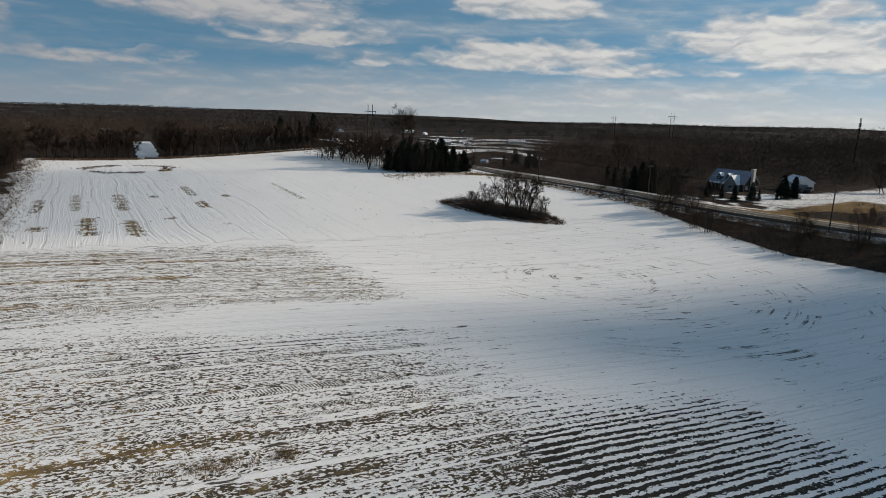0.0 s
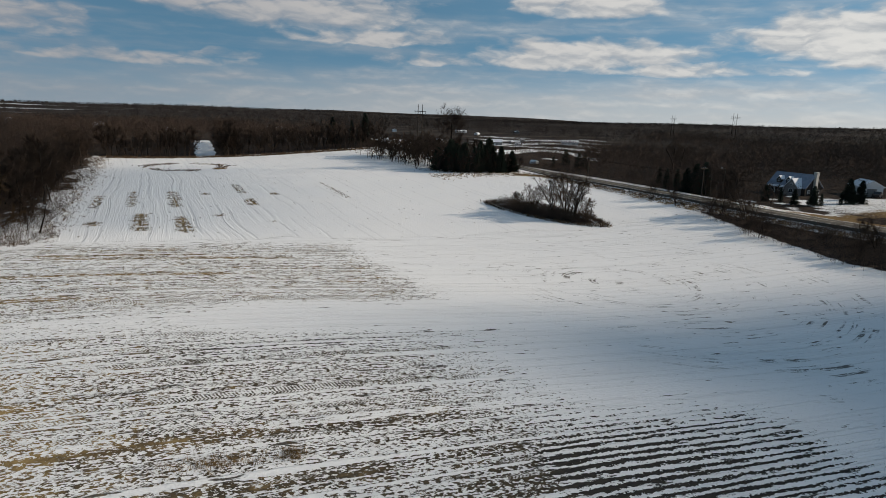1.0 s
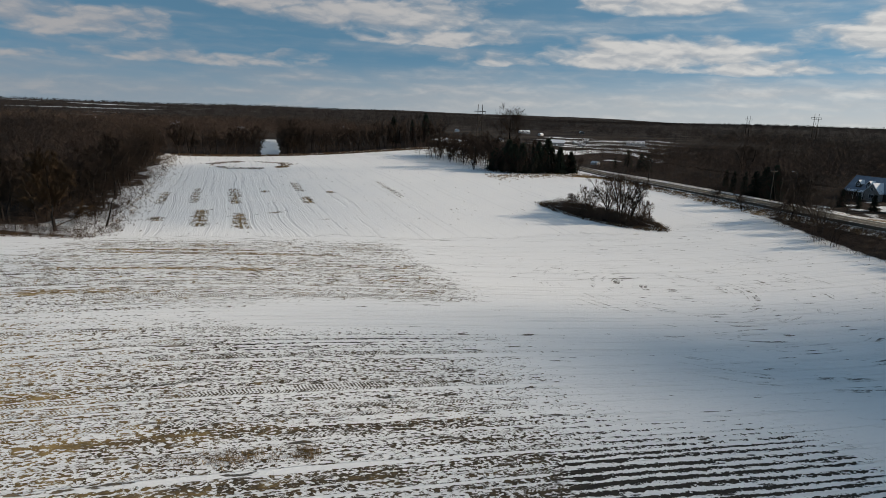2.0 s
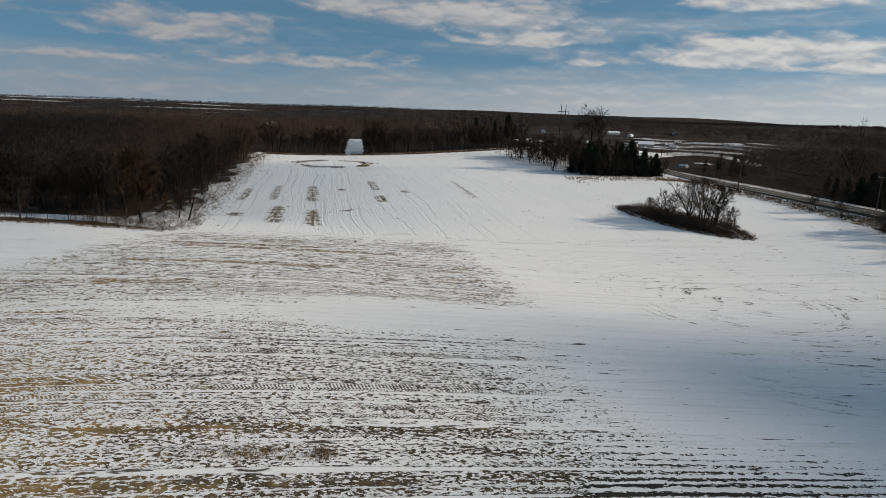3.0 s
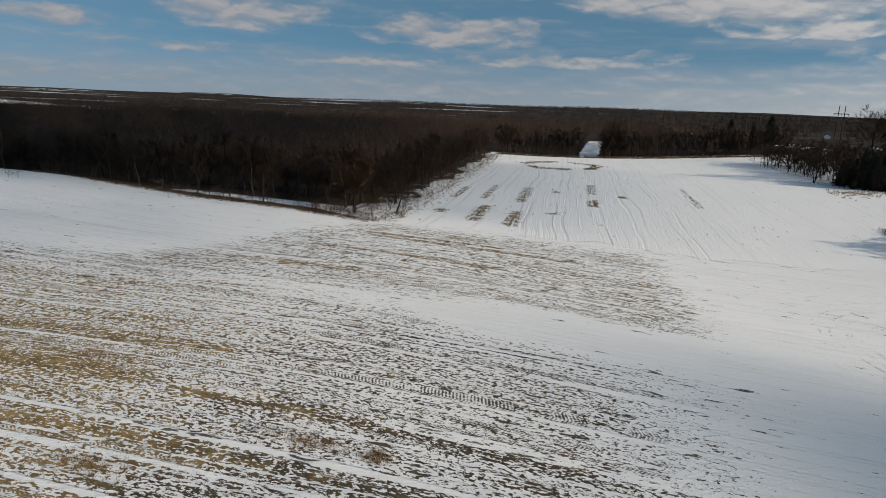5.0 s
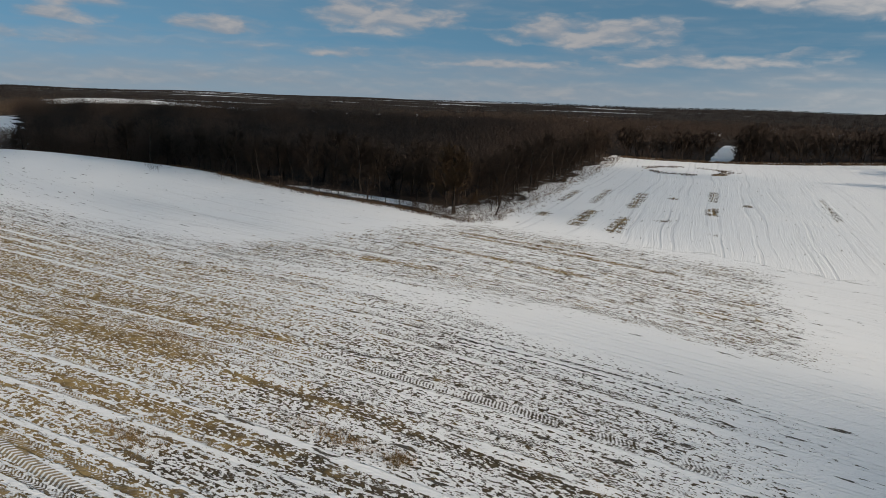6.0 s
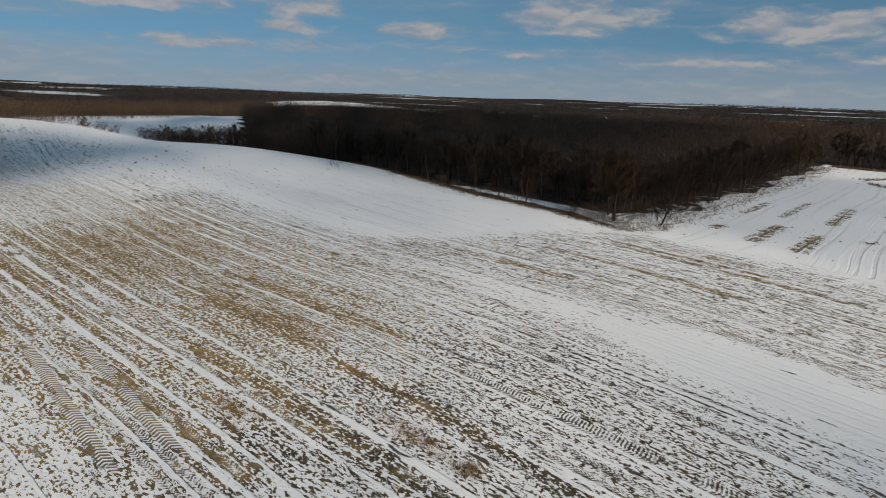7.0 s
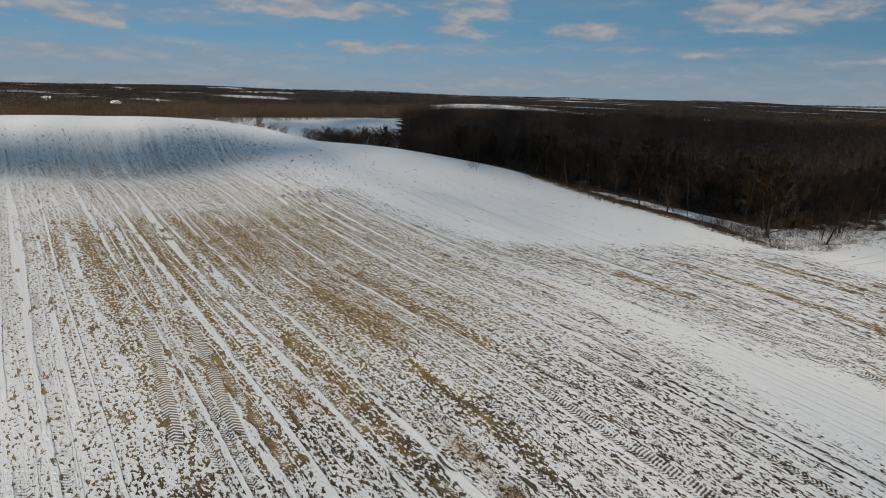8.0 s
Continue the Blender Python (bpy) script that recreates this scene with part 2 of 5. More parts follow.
def snow_material():
    m, b = material("snow_field", 0.9)
    b.inputs["Specular IOR Level"].default_value = 0.04
    co = S(S.tree.nodes.new("ShaderNodeTexCoord").outputs["Object"])
    x, y, z = split(co)
    flat = vec(x, y)
    litter, soil, gold, grass, far, comb = [attribute(k) for k in ("litter", "soil", "gold", "grass", "far", "comb")]
    broad = fbm(flat, 0.07, 3.0, 0.5)
    # rows run east to west in the near field, north to south beyond the headland
    north = (y + (broad - 0.5) * 10 + (fbm(flat, 0.25, 5.0, 0.7) - 0.5) * 7).step(103.0, 103.25)
    bend = ((x * -1.0) - 25.0).op("MAXIMUM", 0.0) * ((y - 15.0) / 55.0).op("MAXIMUM", 0.0).op("MINIMUM", 1.3) * -0.14
    swing = (x - 22.0).op("MAXIMUM", 0.0) * (x - 22.0).op("MAXIMUM", 0.0) * 0.0011
    a0 = y + bend + swing
    a1 = x + (fbm(vec(y * 0.022, x * 0.04, 7.0), 1.0, 2.0, 0.4) - 0.5) * 6.0
    across = a0 + (a1 - a0) * north
    along = x + (y - x) * north
    wob = (fbm(vec(along * 0.045, across * 0.06), 1.0, 2.0, 0.4) - 0.5) * 2.2
    across = across + wob * (north * 0.2 + 0.22)
    # long bands, narrow streaks, blots, clods and stubble specks
    band = fbm(vec(along * 0.014, across * 0.85), 1.0, 3.0, 0.55)
    streak = fbm(vec(along * 0.10, across * 2.6), 1.0, 4.0, 0.65)
    blot = fbm(vec(along * 0.45, across * 1.3, 4.0), 1.0, 3.0, 0.6)
    clod = fbm(vec(along * 1.5, across * 2.9, 2.0), 1.0, 3.0, 0.65)
    speck = fbm(vec(along * 2.9, across * 5.0), 1.0, 2.0, 0.7)
    grit = clod * 0.35 + speck * 0.65
    grit = grit + (blot * 0.4 + clod * 0.6 - grit) * y.step(48.0, 80.0) * 0.5
    lane_pos = across / 1.55 + (fbm(vec(along * 0.008, across * 0.35, 9.0), 1.0, 2.0) - 0.5) * 2.2
    lane = lane_pos.op("FLOOR")
    dice = node("TexWhiteNoise", props=(("noise_dimensions", "1D"),), W=lane)
    dice2 = node("TexWhiteNoise", props=(("noise_dimensions", "1D"),), W=lane + 0.37)
    pos = lane_pos - lane
    # a smooth white ridge of snow between the passes, a narrower one beside it, and lug prints
    ragged = (clod - 0.5) * 0.22 + (speck - 0.5) * 0.16
    ridge = ((pos - 0.14).op("ABSOLUTE") - dice * 0.08 + ragged).step(0.10, 0.06) * (fbm(vec(along * 0.06, lane * 5.1), 1.0, 3.0) + dice * 0.5).step(0.66, 0.80)
    ridge = ridge.op("MAXIMUM", ((pos - 0.78).op("ABSOLUTE") + ragged).step(0.055, 0.035) * (fbm(vec(along * 0.07, lane * 3.3, 5.0), 1.0, 3.0) + dice2 * 0.4).step(0.62, 0.74))
    ridge = ridge * (x.step(-100.0, -35.0) * 0.75 + 0.25)
    u = (pos - 0.48).op("ABSOLUTE") * 1.55
    lug = ((along + u * 0.75 + dice * 3.0) / 0.24).op("FRACT")
    lug = (lug - 0.5).op("ABSOLUTE").step(0.20, 0.29)
    worn = fbm(vec(along * 0.05, lane * 3.7), 1.0, 3.0, 0.6)
    strip = u.step(0.30, 0.22) * (dice2 * 0.35 + worn).step(0.64, 0.76) * fbm(vec(along * 0.35, lane * 1.9), 1.0, 2.0).step(0.36, 0.52) * (1.0 - north) * soil.step(0.22, 0.40)
    level = (soil - 0.55) * 1.3 + (band - 0.5) * 0.8 + (streak - 0.5) * 0.9 + (blot - 0.5) * 0.7 + (broad - 0.5) * 0.4
    bare = level.op("MINIMUM", 0.36)
    # combed rows of soil, whose darker tone below also stands for cloud shade
    teeth = ((across + (blot - 0.5) * 0.5 + (clod - 0.5) * 0.22 + (fbm(vec(along * 0.015, across * 0.3, 6.0), 1.0, 2.0) - 0.5) * 1.6) * (2 * math.pi / 0.72)).op("SINE")
    comb = (comb + (clod - 0.5) * 0.7 + (streak - 0.5) * 0.7).step(0.38, 0.62)
    combed = comb * (teeth * 0.80 - 0.04)
    rough_k = (2.6 + soil.step(0.04, 0.34) * 4.6) - comb * 1.6 - y.step(60.0, 140.0) * 0.8
    dirt = (bare * 1.15 + combed + (grit - 0.5) * rough_k - ridge * (1.1 - y.step(54.0, 62.0) * 0.7) * (1.0 - comb)).step(-0.02, 0.06)
    print_ = (lug * 0.75 - 0.42 + (grit - 0.5) * 3.8 + (blot - 0.5) * 2.0).step(-0.02, 0.12)
    dirt = dirt + (print_ - dirt) * strip * (1.0 - comb) * 0.8
    # two fresh wheel tracks that cross the rows at a slant
    for tx, ty, reach in ((-12.5, 19.2, 9.5), (-10.0, 21.95, 8.5)):
        s, c = math.sin(-0.098), math.cos(-0.098)
        ta = (x - tx) * c + (y - ty) * s
        tc = ((x - tx) * -s + (y - ty) * c + (fbm(vec(ta * 0.12, ty), 1.0, 1.0) - 0.5) * 0.35).op("ABSOLUTE")
        bar = ((ta - tc * 0.7) / 0.31).op("FRACT")
        bar = ((bar - 0.5).op("ABSOLUTE") + (speck - 0.5) * 0.18).step(0.20, 0.27)
        here = tc.step(0.40, 0.36) * (ta.op("ABSOLUTE") + (blot - 0.5) * 8).step(reach, reach - 0.8)
        dirt = dirt + (bar * 0.9 - dirt) * here
    marks = fbm(vec(along * 0.30, across * 1.5, 11.0), 1.0, 4.0, 0.6)
    marks = (marks + soil * 0.16 - north * 0.012 + (fbm(flat, 0.06, 2.0) - 0.5) * 0.12).step(0.665, 0.685) * (grit + blot).step(0.92, 1.02)
    dirt = dirt.op("MAXIMUM", marks * 0.95)
    # tracks that curve where the tractor turned
    rad = ((x - 62.0) * (x - 62.0) + (y - 66.0) * (y - 66.0)).op("SQRT")
    curve = fbm(vec(rad * 1.7, (x + y) * 0.05, 21.0), 1.0, 3.0, 0.6).step(0.54, 0.60) * fbm(flat, 0.16, 3.0, 0.5).step(0.48, 0.60)
    curve = curve * x.step(40.0, 52.0) * x.step(98.0, 84.0) * y.step(20.0, 30.0) * y.step(92.0, 70.0)
    dirt = dirt.op("MAXIMUM", curve * (grit + blot).step(0.96, 1.08) * 0.85)
    # wheel lines in pairs, pressed into the snow
    pair = (across / 7.4 + 0.3).op("FRACT") - 0.5
    line = (pair.op("ABSOLUTE") - 0.135).op("ABSOLUTE") * 7.4
    line = line.step(0.34, 0.16) * fbm(vec(along * 0.035, across * 0.2, 13.0), 1.0, 3.0).step(0.40, 0.56)
    thin = ((across / 1.9).op("FRACT") - 0.5).op("ABSOLUTE") * 1.9
    thin = thin.step(0.16, 0.06) * fbm(vec(along * 0.03, across * 0.45, 17.0), 1.0, 3.0).step(0.55, 0.68) * x.step(60.0, 25.0)
    line = line.op("MAXIMUM", thin * 0.7)
    line = line * (0.03 + north * 0.97) * (1.0 - x.step(10.0, 60.0) * 0.5)
    snow = mix(broad * 0.6 + streak * 0.4, (0.78, 0.795, 0.81), (0.89, 0.89, 0.88))
    snow = mix(line * 0.30, snow, (0.50, 0.51, 0.53))
    snow = mix((speck * 0.5 + streak * 0.5 + (soil - 0.3) * 0.12).step(0.58, 0.68) * 0.4, snow, (0.42, 0.39, 0.35))
    tone = fbm(flat, 0.35, 4.0, 0.65)
    # combed earth is darkened further: cloud shade put into its colour
    earth = mix(clod.step(0.3, 0.7), mix(comb, (0.016, 0.013, 0.008), (0.008, 0.007, 0.006)), mix(comb, (0.070, 0.050, 0.024), (0.030, 0.025, 0.016)))
    earth = mix((gold + (tone - 0.5) * 1.3 + (grit - 0.5) * 0.8).step(0.35, 0.85), earth, mix(fbm(flat, 0.9, 3.0).step(0.35, 0.65), (0.165, 0.105, 0.037), (0.31, 0.215, 0.083)))
    col = mix(dirt * 0.97, snow, earth)
    # dry grass with snow between the blades
    straw = mix(speck.step(0.3, 0.7), (0.10, 0.065, 0.03), (0.30, 0.20, 0.095))
    col = mix((grass + (grit - 0.5) * 1.5 + (tone - 0.5) * 0.6).step(0.42, 0.54), col, straw)
    # leaf litter under the trees
    leaf = mix(fbm(flat, 0.5, 5.0, 0.7).step(0.45, 0.65), (0.030, 0.023, 0.019), (0.070, 0.053, 0.040))
    col = mix((litter + (fbm(flat, 0.30, 6.0, 0.75) - 0.5) * 0.9).step(0.42, 0.56), col, leaf)
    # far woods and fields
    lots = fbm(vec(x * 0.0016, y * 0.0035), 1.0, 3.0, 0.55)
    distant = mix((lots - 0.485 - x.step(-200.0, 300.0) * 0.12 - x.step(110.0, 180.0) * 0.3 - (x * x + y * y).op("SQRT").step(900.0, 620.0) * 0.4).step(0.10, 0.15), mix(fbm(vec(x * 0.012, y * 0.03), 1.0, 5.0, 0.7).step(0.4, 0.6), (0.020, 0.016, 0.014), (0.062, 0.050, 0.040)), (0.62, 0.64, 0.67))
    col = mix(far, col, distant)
    plug(b.inputs["Base Color"], col)
    h = streak * 0.4 + grit * 1.0 + ridge * (0.7 - north * 0.6) - line * 0.22 - dirt * 0.8
    plug(b.inputs["Normal"], node("Bump", Height=h * (1.0 - far), Strength=1.0, Distance=0.17))
    return m


def box_mask(x, y, x0, x1, y0, y1, soft):
    f = lambda v, lo, hi: np.clip((v - lo) / soft + 0.5, 0, 1) * np.clip((hi - v) / soft + 0.5, 0, 1)
    return f(x, x0, x1) * f(y, y0, y1)


def spot(x, y, cx, cy, rx, ry):
    return np.exp(-((x - cx) / rx) ** 2 - ((y - cy) / ry) ** 2)


def isle(x, y):
    """The island of brush in the field: a slim slanting oval."""
    q = ((x - 84.5 - (116 - y) * 0.28) / 4.4) ** 2 + ((y - 116) / np.where(y < 116, 12.5, 16)) ** 2
    return np.clip(2.2 - 1.7 * q, 0, 1.2)


def brow(x):
    """The lower edge of the hedge on the hill brow."""
    return np.interp(x, [-188, -172, -146, -126, -116, -104], [82, 93, 97, 102, 109, 113])


def lane_x(y):
    """The middle of the snowy lane that climbs through the far woods."""
    return 25.0 + (y - 281) * 0.062


def wood_edge(x):
    """Where the field ends and the wood begins."""
    return np.interp(x, [-130, -116, -104, -87, -75, -64, -55, -47, -29, -22, -16], [104, 110, 113.5, 114.5, 111, 107.5, 105, 103, 102.6, 100.5, 99.5])


def build_ground():
    xs = grow(np.concatenate([np.arange(-70, -30, 1.5), np.arange(-30, 50, 0.8), np.arange(50, 140.1, 1.5)]), 4600, 1.07)
    ys = grow(np.concatenate([np.arange(10, 100, 0.55), np.arange(100, 256.1, 1.2)]), 4600, 1.07)
    X, Y = np.meshgrid(xs, ys)
    Z = ground_z(X, Y)
    nx, ny = len(xs), len(ys)
    v = np.stack([X, Y, Z], -1).reshape(-1, 3)
    i = (np.arange(ny - 1)[:, None] * nx + np.arange(nx - 1)[None, :]).ravel()
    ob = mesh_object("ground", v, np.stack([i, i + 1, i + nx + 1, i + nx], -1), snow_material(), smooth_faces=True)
    x, y = v[:, 0], v[:, 1]
    wood = np.clip((y - wood_edge(x)) / 1.6, 0, 1) * np.clip(((x - 28) * 0.51 + (y - 12.6) * 0.86) / 4, 0, 1) * np.clip((-14 - x + 1.6 * np.sin(y * 0.11) + 1.1 * np.sin(y * 0.33)) / 3, 0, 1) * np.clip((420 - y) / 6, 0, 1) * np.clip((x + 300) / 6, 0, 1)
    wood -= 0.62 * spot(x, y, -46, 111, 24, 5.0) + 0.5 * spot(x, y, -15, 120, 6, 14) + 0.55 * spot(x, y, -24, 110, 12, 4.5)
    wood = np.maximum(wood, box_mask(x, y, -700, 118, 230, 700, 4) * np.clip((y - 275 - np.clip(x, 0, 200) * 0.16) / 4, 0, 1))
    hedge = np.clip(brow(x) + 2 - y, 0, 50)
    wood = np.maximum(wood, np.clip(1.0 - hedge / 4, 0, 1) * box_mask(x, y, -188, -100, 50, 118, 4))
    wood = np.maximum(wood, 0.42 * box_mask(x, y, 86, 118, 186, 285, 6))
    brush = np.clip((x - 101 - np.clip(y - 60, 0, 60) * 0.34) / 4, 0, 1) * np.clip((120.5 - x) / 3, 0, 1)
    wood = np.maximum(wood, 0.9 * brush * np.clip((126 - y) / 12, 0, 1))
    wood = np.maximum(wood, 1.0 * box_mask(x, y, 136, 700, -300, 700, 6))
    lane = np.clip((5.0 - np.abs(x - lane_x(y)) + 0.5 * np.sin(y * 0.3)) / 1.5, 0, 1) * np.clip((y - 276) / 2, 0, 1) * np.clip((400 - y) / 8, 0, 1)
    wood = wood * (1 - lane) * (1 - 0.42 * box_mask(x, y, -24, -10, 100, 272, 4))
    wood -= 0.6 * box_mask(x, y, 150, 240, 72, 103, 8) + 0.25 * box_mask(x, y, 134, 190, 45, 90, 10)
    wood -= 0.6 * box_mask(x, y, 133, 178, 80, 116, 6) * (0.6 + 0.4 * np.sin(x * 0.7) * np.sin(y * 0.5))
    wood -= 0.95 * box_mask(x, y, 175, 420, 330, 520, 40) * (0.5 + 0.5 * np.sin(y / 9.0 + x / 40))
    wood = np.maximum(wood, 0.62 * isle(x, y))
    wood = np.maximum(wood, 0.5 * spot(x, y, -17, 103.5, 6, 3))
    # bare soil and old grass, by stretches of the field
    soil = 0.05 + 0.42 * box_mask(x, y, -60, 24 + 0.25 * (46 - y), 5, 50, 14)
    soil += 0.10 * box_mask(x, y, -95, -5, 14, 52, 25) + 0.26 * box_mask(x, y, 18, 44, 6, 29, 6) - 0.22 * box_mask(x, y, -60, -2, 5, 16.5, 5)
    soil += 0.38 * box_mask(x, y, -28 + 0.35 * (y - 60), 32, 60, 100, 8) + 0.30 * box_mask(x, y, 134, 240, 50, 103, 6) + 0.10 * box_mask(x, y, -170, -50, 5, 75, 40) + 0.06 * box_mask(x, y, 26, 85, 18, 75, 15)
    soil += 0.15 * box_mask(x, y, -178, -125, 4, 72, 14)
    soil += (0.11 + 0.11 * np.clip((-x - 2) / 20, -1, 1)) * box_mask(x, y, -75, 22, 48, 63, 7) - 0.16 * box_mask(x, y, 8, 60, 52, 61, 5)
    soil += 0.14 * box_mask(x, y, -140, -30, 8, 56, 22) + 0.06 * box_mask(x, y, -165, -70, 5, 85, 20) + 0.12 * box_mask(x, y, 0, 34, 45, 52, 5)
    # golder in the west; darker eastward, with cloud shade put into the colour
    gold = 0.24 + 0.30 * np.clip((4 - x) / 14, 0, 1) * np.clip((60 - y) / 10, 0, 1) + 0.26 * box_mask(x, y, -34, 32, 60, 100, 8) + 0.12 * box_mask(x, y, -75, -12, 20, 44, 14) + 0.42 * np.clip((12 - x) / 40, 0, 1) * np.clip((70 - y) / 30, 0, 1)
    stripes = [(-30, -5, 39.8, 0.7), (-14, 14, 28.0, 0.8), (-5, 20, 34.0, 0.8), (-26, -8, 34.8, 1.2), (-14, 10, 75.5, 0.9), (-9, 20, 86.5, 0.8),
               (-11, 9, 89, 0.7), (0, 6, 93.8, 1.0), (21, 26, 70.3, 0.4), (-14, -4, 65, 0.8), (-17, -11, 54.4, 0.5), (-20, 2, 22.5, 1.0)]
    for x0, x1, yc, w in stripes:
        soil += 0.32 * box_mask(x, y, x0, x1, yc - w * 0.8, yc + w * 0.8, 1.0)
        gold += 0.22 * box_mask(x, y, x0, x1, yc - w, yc + w, 1.5)
    dashes = [(-7, 119, 126, 1.6), (-8, 140, 162, 0.9), (0.6, 113, 135, 1.5), (-1, 142, 168, 0.9), (7.8, 111, 131, 1.6), (7.5, 140, 167, 1.2),
              (14.8, 128, 132, 1.7), (14.8, 157, 163, 1.2), (23.5, 140, 152, 1.4), (23.5, 158, 178, 0.9), (30.5, 155, 160, 1.4), (47, 146, 178, 0.6), (24, 120, 124, 0.8)]
    for xc, y0, y1, w in dashes:
        soil += 1.05 * box_mask(x, y, xc - w * 0.75, xc + w * 0.75, y0 + 1.0, y1 - 1.0, 2.2) * (0.85 + 0.35 * np.sin(y * 0.9 + xc) * np.sin(y * 2.3 + x * 0.8))
        gold += 0.40 * box_mask(x, y, xc - w, xc + w, y0, y1, 2.0)
    ring = np.hypot((x - 14.6) / 12.5, (y - 234) / 15)
    grass = 0.55 * np.exp(-((ring - 1 - 0.05 * np.sin(x * 1.1) - 0.05 * np.sin(y * 0.9)) / 0.11) ** 2) * (0.6 + 0.4 * np.sin(x * 0.7 + y * 0.3)) + 0.8 * spot(x, y, 25, 227, 3.0, 4)
    grass += 0.40 * np.exp(-((y - wood_edge(x) - 0.4 - 0.6 * np.sin(x * 0.35) - 0.4 * np.sin(x * 0.9)) / 1.5) ** 2) * np.clip((-12 - x) / 5, 0, 1) * np.clip((x + 105) / 10, 0, 1)
    grass += 0.45 * np.exp(-((x + 12.3 - 0.8 * np.sin(y * 0.25) - 0.5 * np.sin(y * 0.7)) / 1.6) ** 2) * np.clip((y - 101) / 4, 0, 1) * np.clip((270 - y) / 5, 0, 1)
    grass += 0.6 * np.exp(-((y - 272 - np.clip(x, 0, 200) * 0.16) / 3) ** 2) * box_mask(x, y, -15, 100, 200, 400, 5)
    grass += 0.66 * box_mask(x, y, 132, 168 + (y - 60) * 0.5, 40, 88, 9) + 0.26 * box_mask(x, y, 84, 120, 174, 200, 5) + 0.6 * spot(x, y, 116, 175, 5, 4)
    grass += 0.50 * box_mask(x, y, 116.5, 123, 40, 175, 2.5) + 0.46 * box_mask(x, y, 129.5, 138, -40, 220, 2.5)
    for cx, cy, rx, ry in [(5, 31, 2.2, 0.7), (-4.3, 25.4, 1.6, 0.8), (-14, 36.5, 3, 0.7), (-24, 38, 3, 1.2)]:
        grass += 0.55 * spot(x, y, cx, cy, rx, ry)
    comb = np.maximum(box_mask(x, y, 22, 43.5, 6, 29, 5), np.maximum(0.50 * box_mask(x, y, 4, 24, 45.5, 51, 4), 0.5 * box_mask(x, y, 24, 42, 28, 34, 3)))
    # less gold on combed soil, as part of that painted shade
    gold -= 0.4 * comb
    comb = np.maximum(comb, 0.24 * box_mask(x, y, -60, 24 + 0.25 * (46 - y), 5, 50, 8) + 0.22 * box_mask(x, y, -32, 30, 60, 99, 9))
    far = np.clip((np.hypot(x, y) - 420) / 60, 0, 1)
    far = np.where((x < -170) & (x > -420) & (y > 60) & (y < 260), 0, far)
    pasture = box_mask(x * 0.70 + y * 0.71, x * -0.71 + y * 0.70, -95, 95, 610, 800, 15)
    far, wood = far * (1 - pasture), wood * (1 - pasture)
    # snowy lots and lawns in the distance over the bend of the road
    turn, d = np.arctan2(y, x), np.hypot(x, y)
    lawn = np.clip((np.sin(d / 13 + 2.0 * np.sin(turn * 38)) - 0.25) / 0.25, 0, 1) * box_mask(turn, d, 0.88, 1.07, 300, 680, 0.03)
    far, wood = far * (1 - lawn), wood * (1 - lawn)
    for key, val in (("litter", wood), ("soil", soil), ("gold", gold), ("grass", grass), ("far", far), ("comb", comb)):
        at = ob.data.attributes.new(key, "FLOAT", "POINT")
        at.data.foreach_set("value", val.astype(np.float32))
    tagged(ob, "rolling farm field under thin patchy snow with stubble rows", "field", kind="structure")


build_ground()


# ---- unseen clouds towards the sun, added to shade the land ----
CLOUD = simple("unseen_cloud", (0.74, 0.75, 0.77), (0.86, 0.86, 0.86), 0.01, 1.0)


def ball(subdivisions):
    bm = bmesh.new()
    bmesh.ops.create_icosphere(bm, subdivisions=subdivisions, radius=1)
    out_ = np.array([v.co for v in bm.verts]), np.array([[v.index for v in f.verts] for f in bm.faces])
    bm.free()
    return out_


def shade_cloud(lobes, seed, label):
    """A lumpy cloud about 900 m up, out of view on the way to the sun, added to cast shade. Lobes: the ground that each
    one shades (x, y), and its radius.
    """
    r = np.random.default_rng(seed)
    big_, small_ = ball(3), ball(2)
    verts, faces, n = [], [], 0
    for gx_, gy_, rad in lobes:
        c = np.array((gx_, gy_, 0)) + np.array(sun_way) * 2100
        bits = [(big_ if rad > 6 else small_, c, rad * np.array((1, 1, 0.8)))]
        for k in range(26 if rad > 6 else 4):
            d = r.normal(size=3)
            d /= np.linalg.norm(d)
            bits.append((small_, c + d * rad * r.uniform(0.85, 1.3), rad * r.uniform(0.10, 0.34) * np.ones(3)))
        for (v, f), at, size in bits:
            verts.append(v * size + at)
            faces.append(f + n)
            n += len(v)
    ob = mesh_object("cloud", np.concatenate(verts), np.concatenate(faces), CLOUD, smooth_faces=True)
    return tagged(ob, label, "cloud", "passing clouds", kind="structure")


shade_cloud([(64, 34, 13), (92, 36, 13), (84, 12, 16), (48, 6, 12), (112, 22, 15), (62, -14, 16), (100, -18, 20)], 301, "unseen cloud towards the sun, added to shade a corner of the field")
# lobes spaced on a grid, so the wood is about half shaded
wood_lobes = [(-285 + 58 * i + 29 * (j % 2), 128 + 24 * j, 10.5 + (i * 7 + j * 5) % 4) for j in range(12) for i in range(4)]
# a grid of small unseen balls that dims the open snow partway
dimming_lobes = [(-112 + 22 * i + 11 * (j % 2), 68 + 13 * j, 3.7 + (i * 5 + j * 3) % 4 * 0.35) for j in range(13) for i in range(7) if 68 + 13 * j > 110 or i < 4]
shade_cloud([(-110, 116, 10), (-142, 106, 9), (-172, 108, 10)] + wood_lobes + dimming_lobes, 303, "unseen broken cloud towards the sun, added to shade the wood and dim the snow beside it")
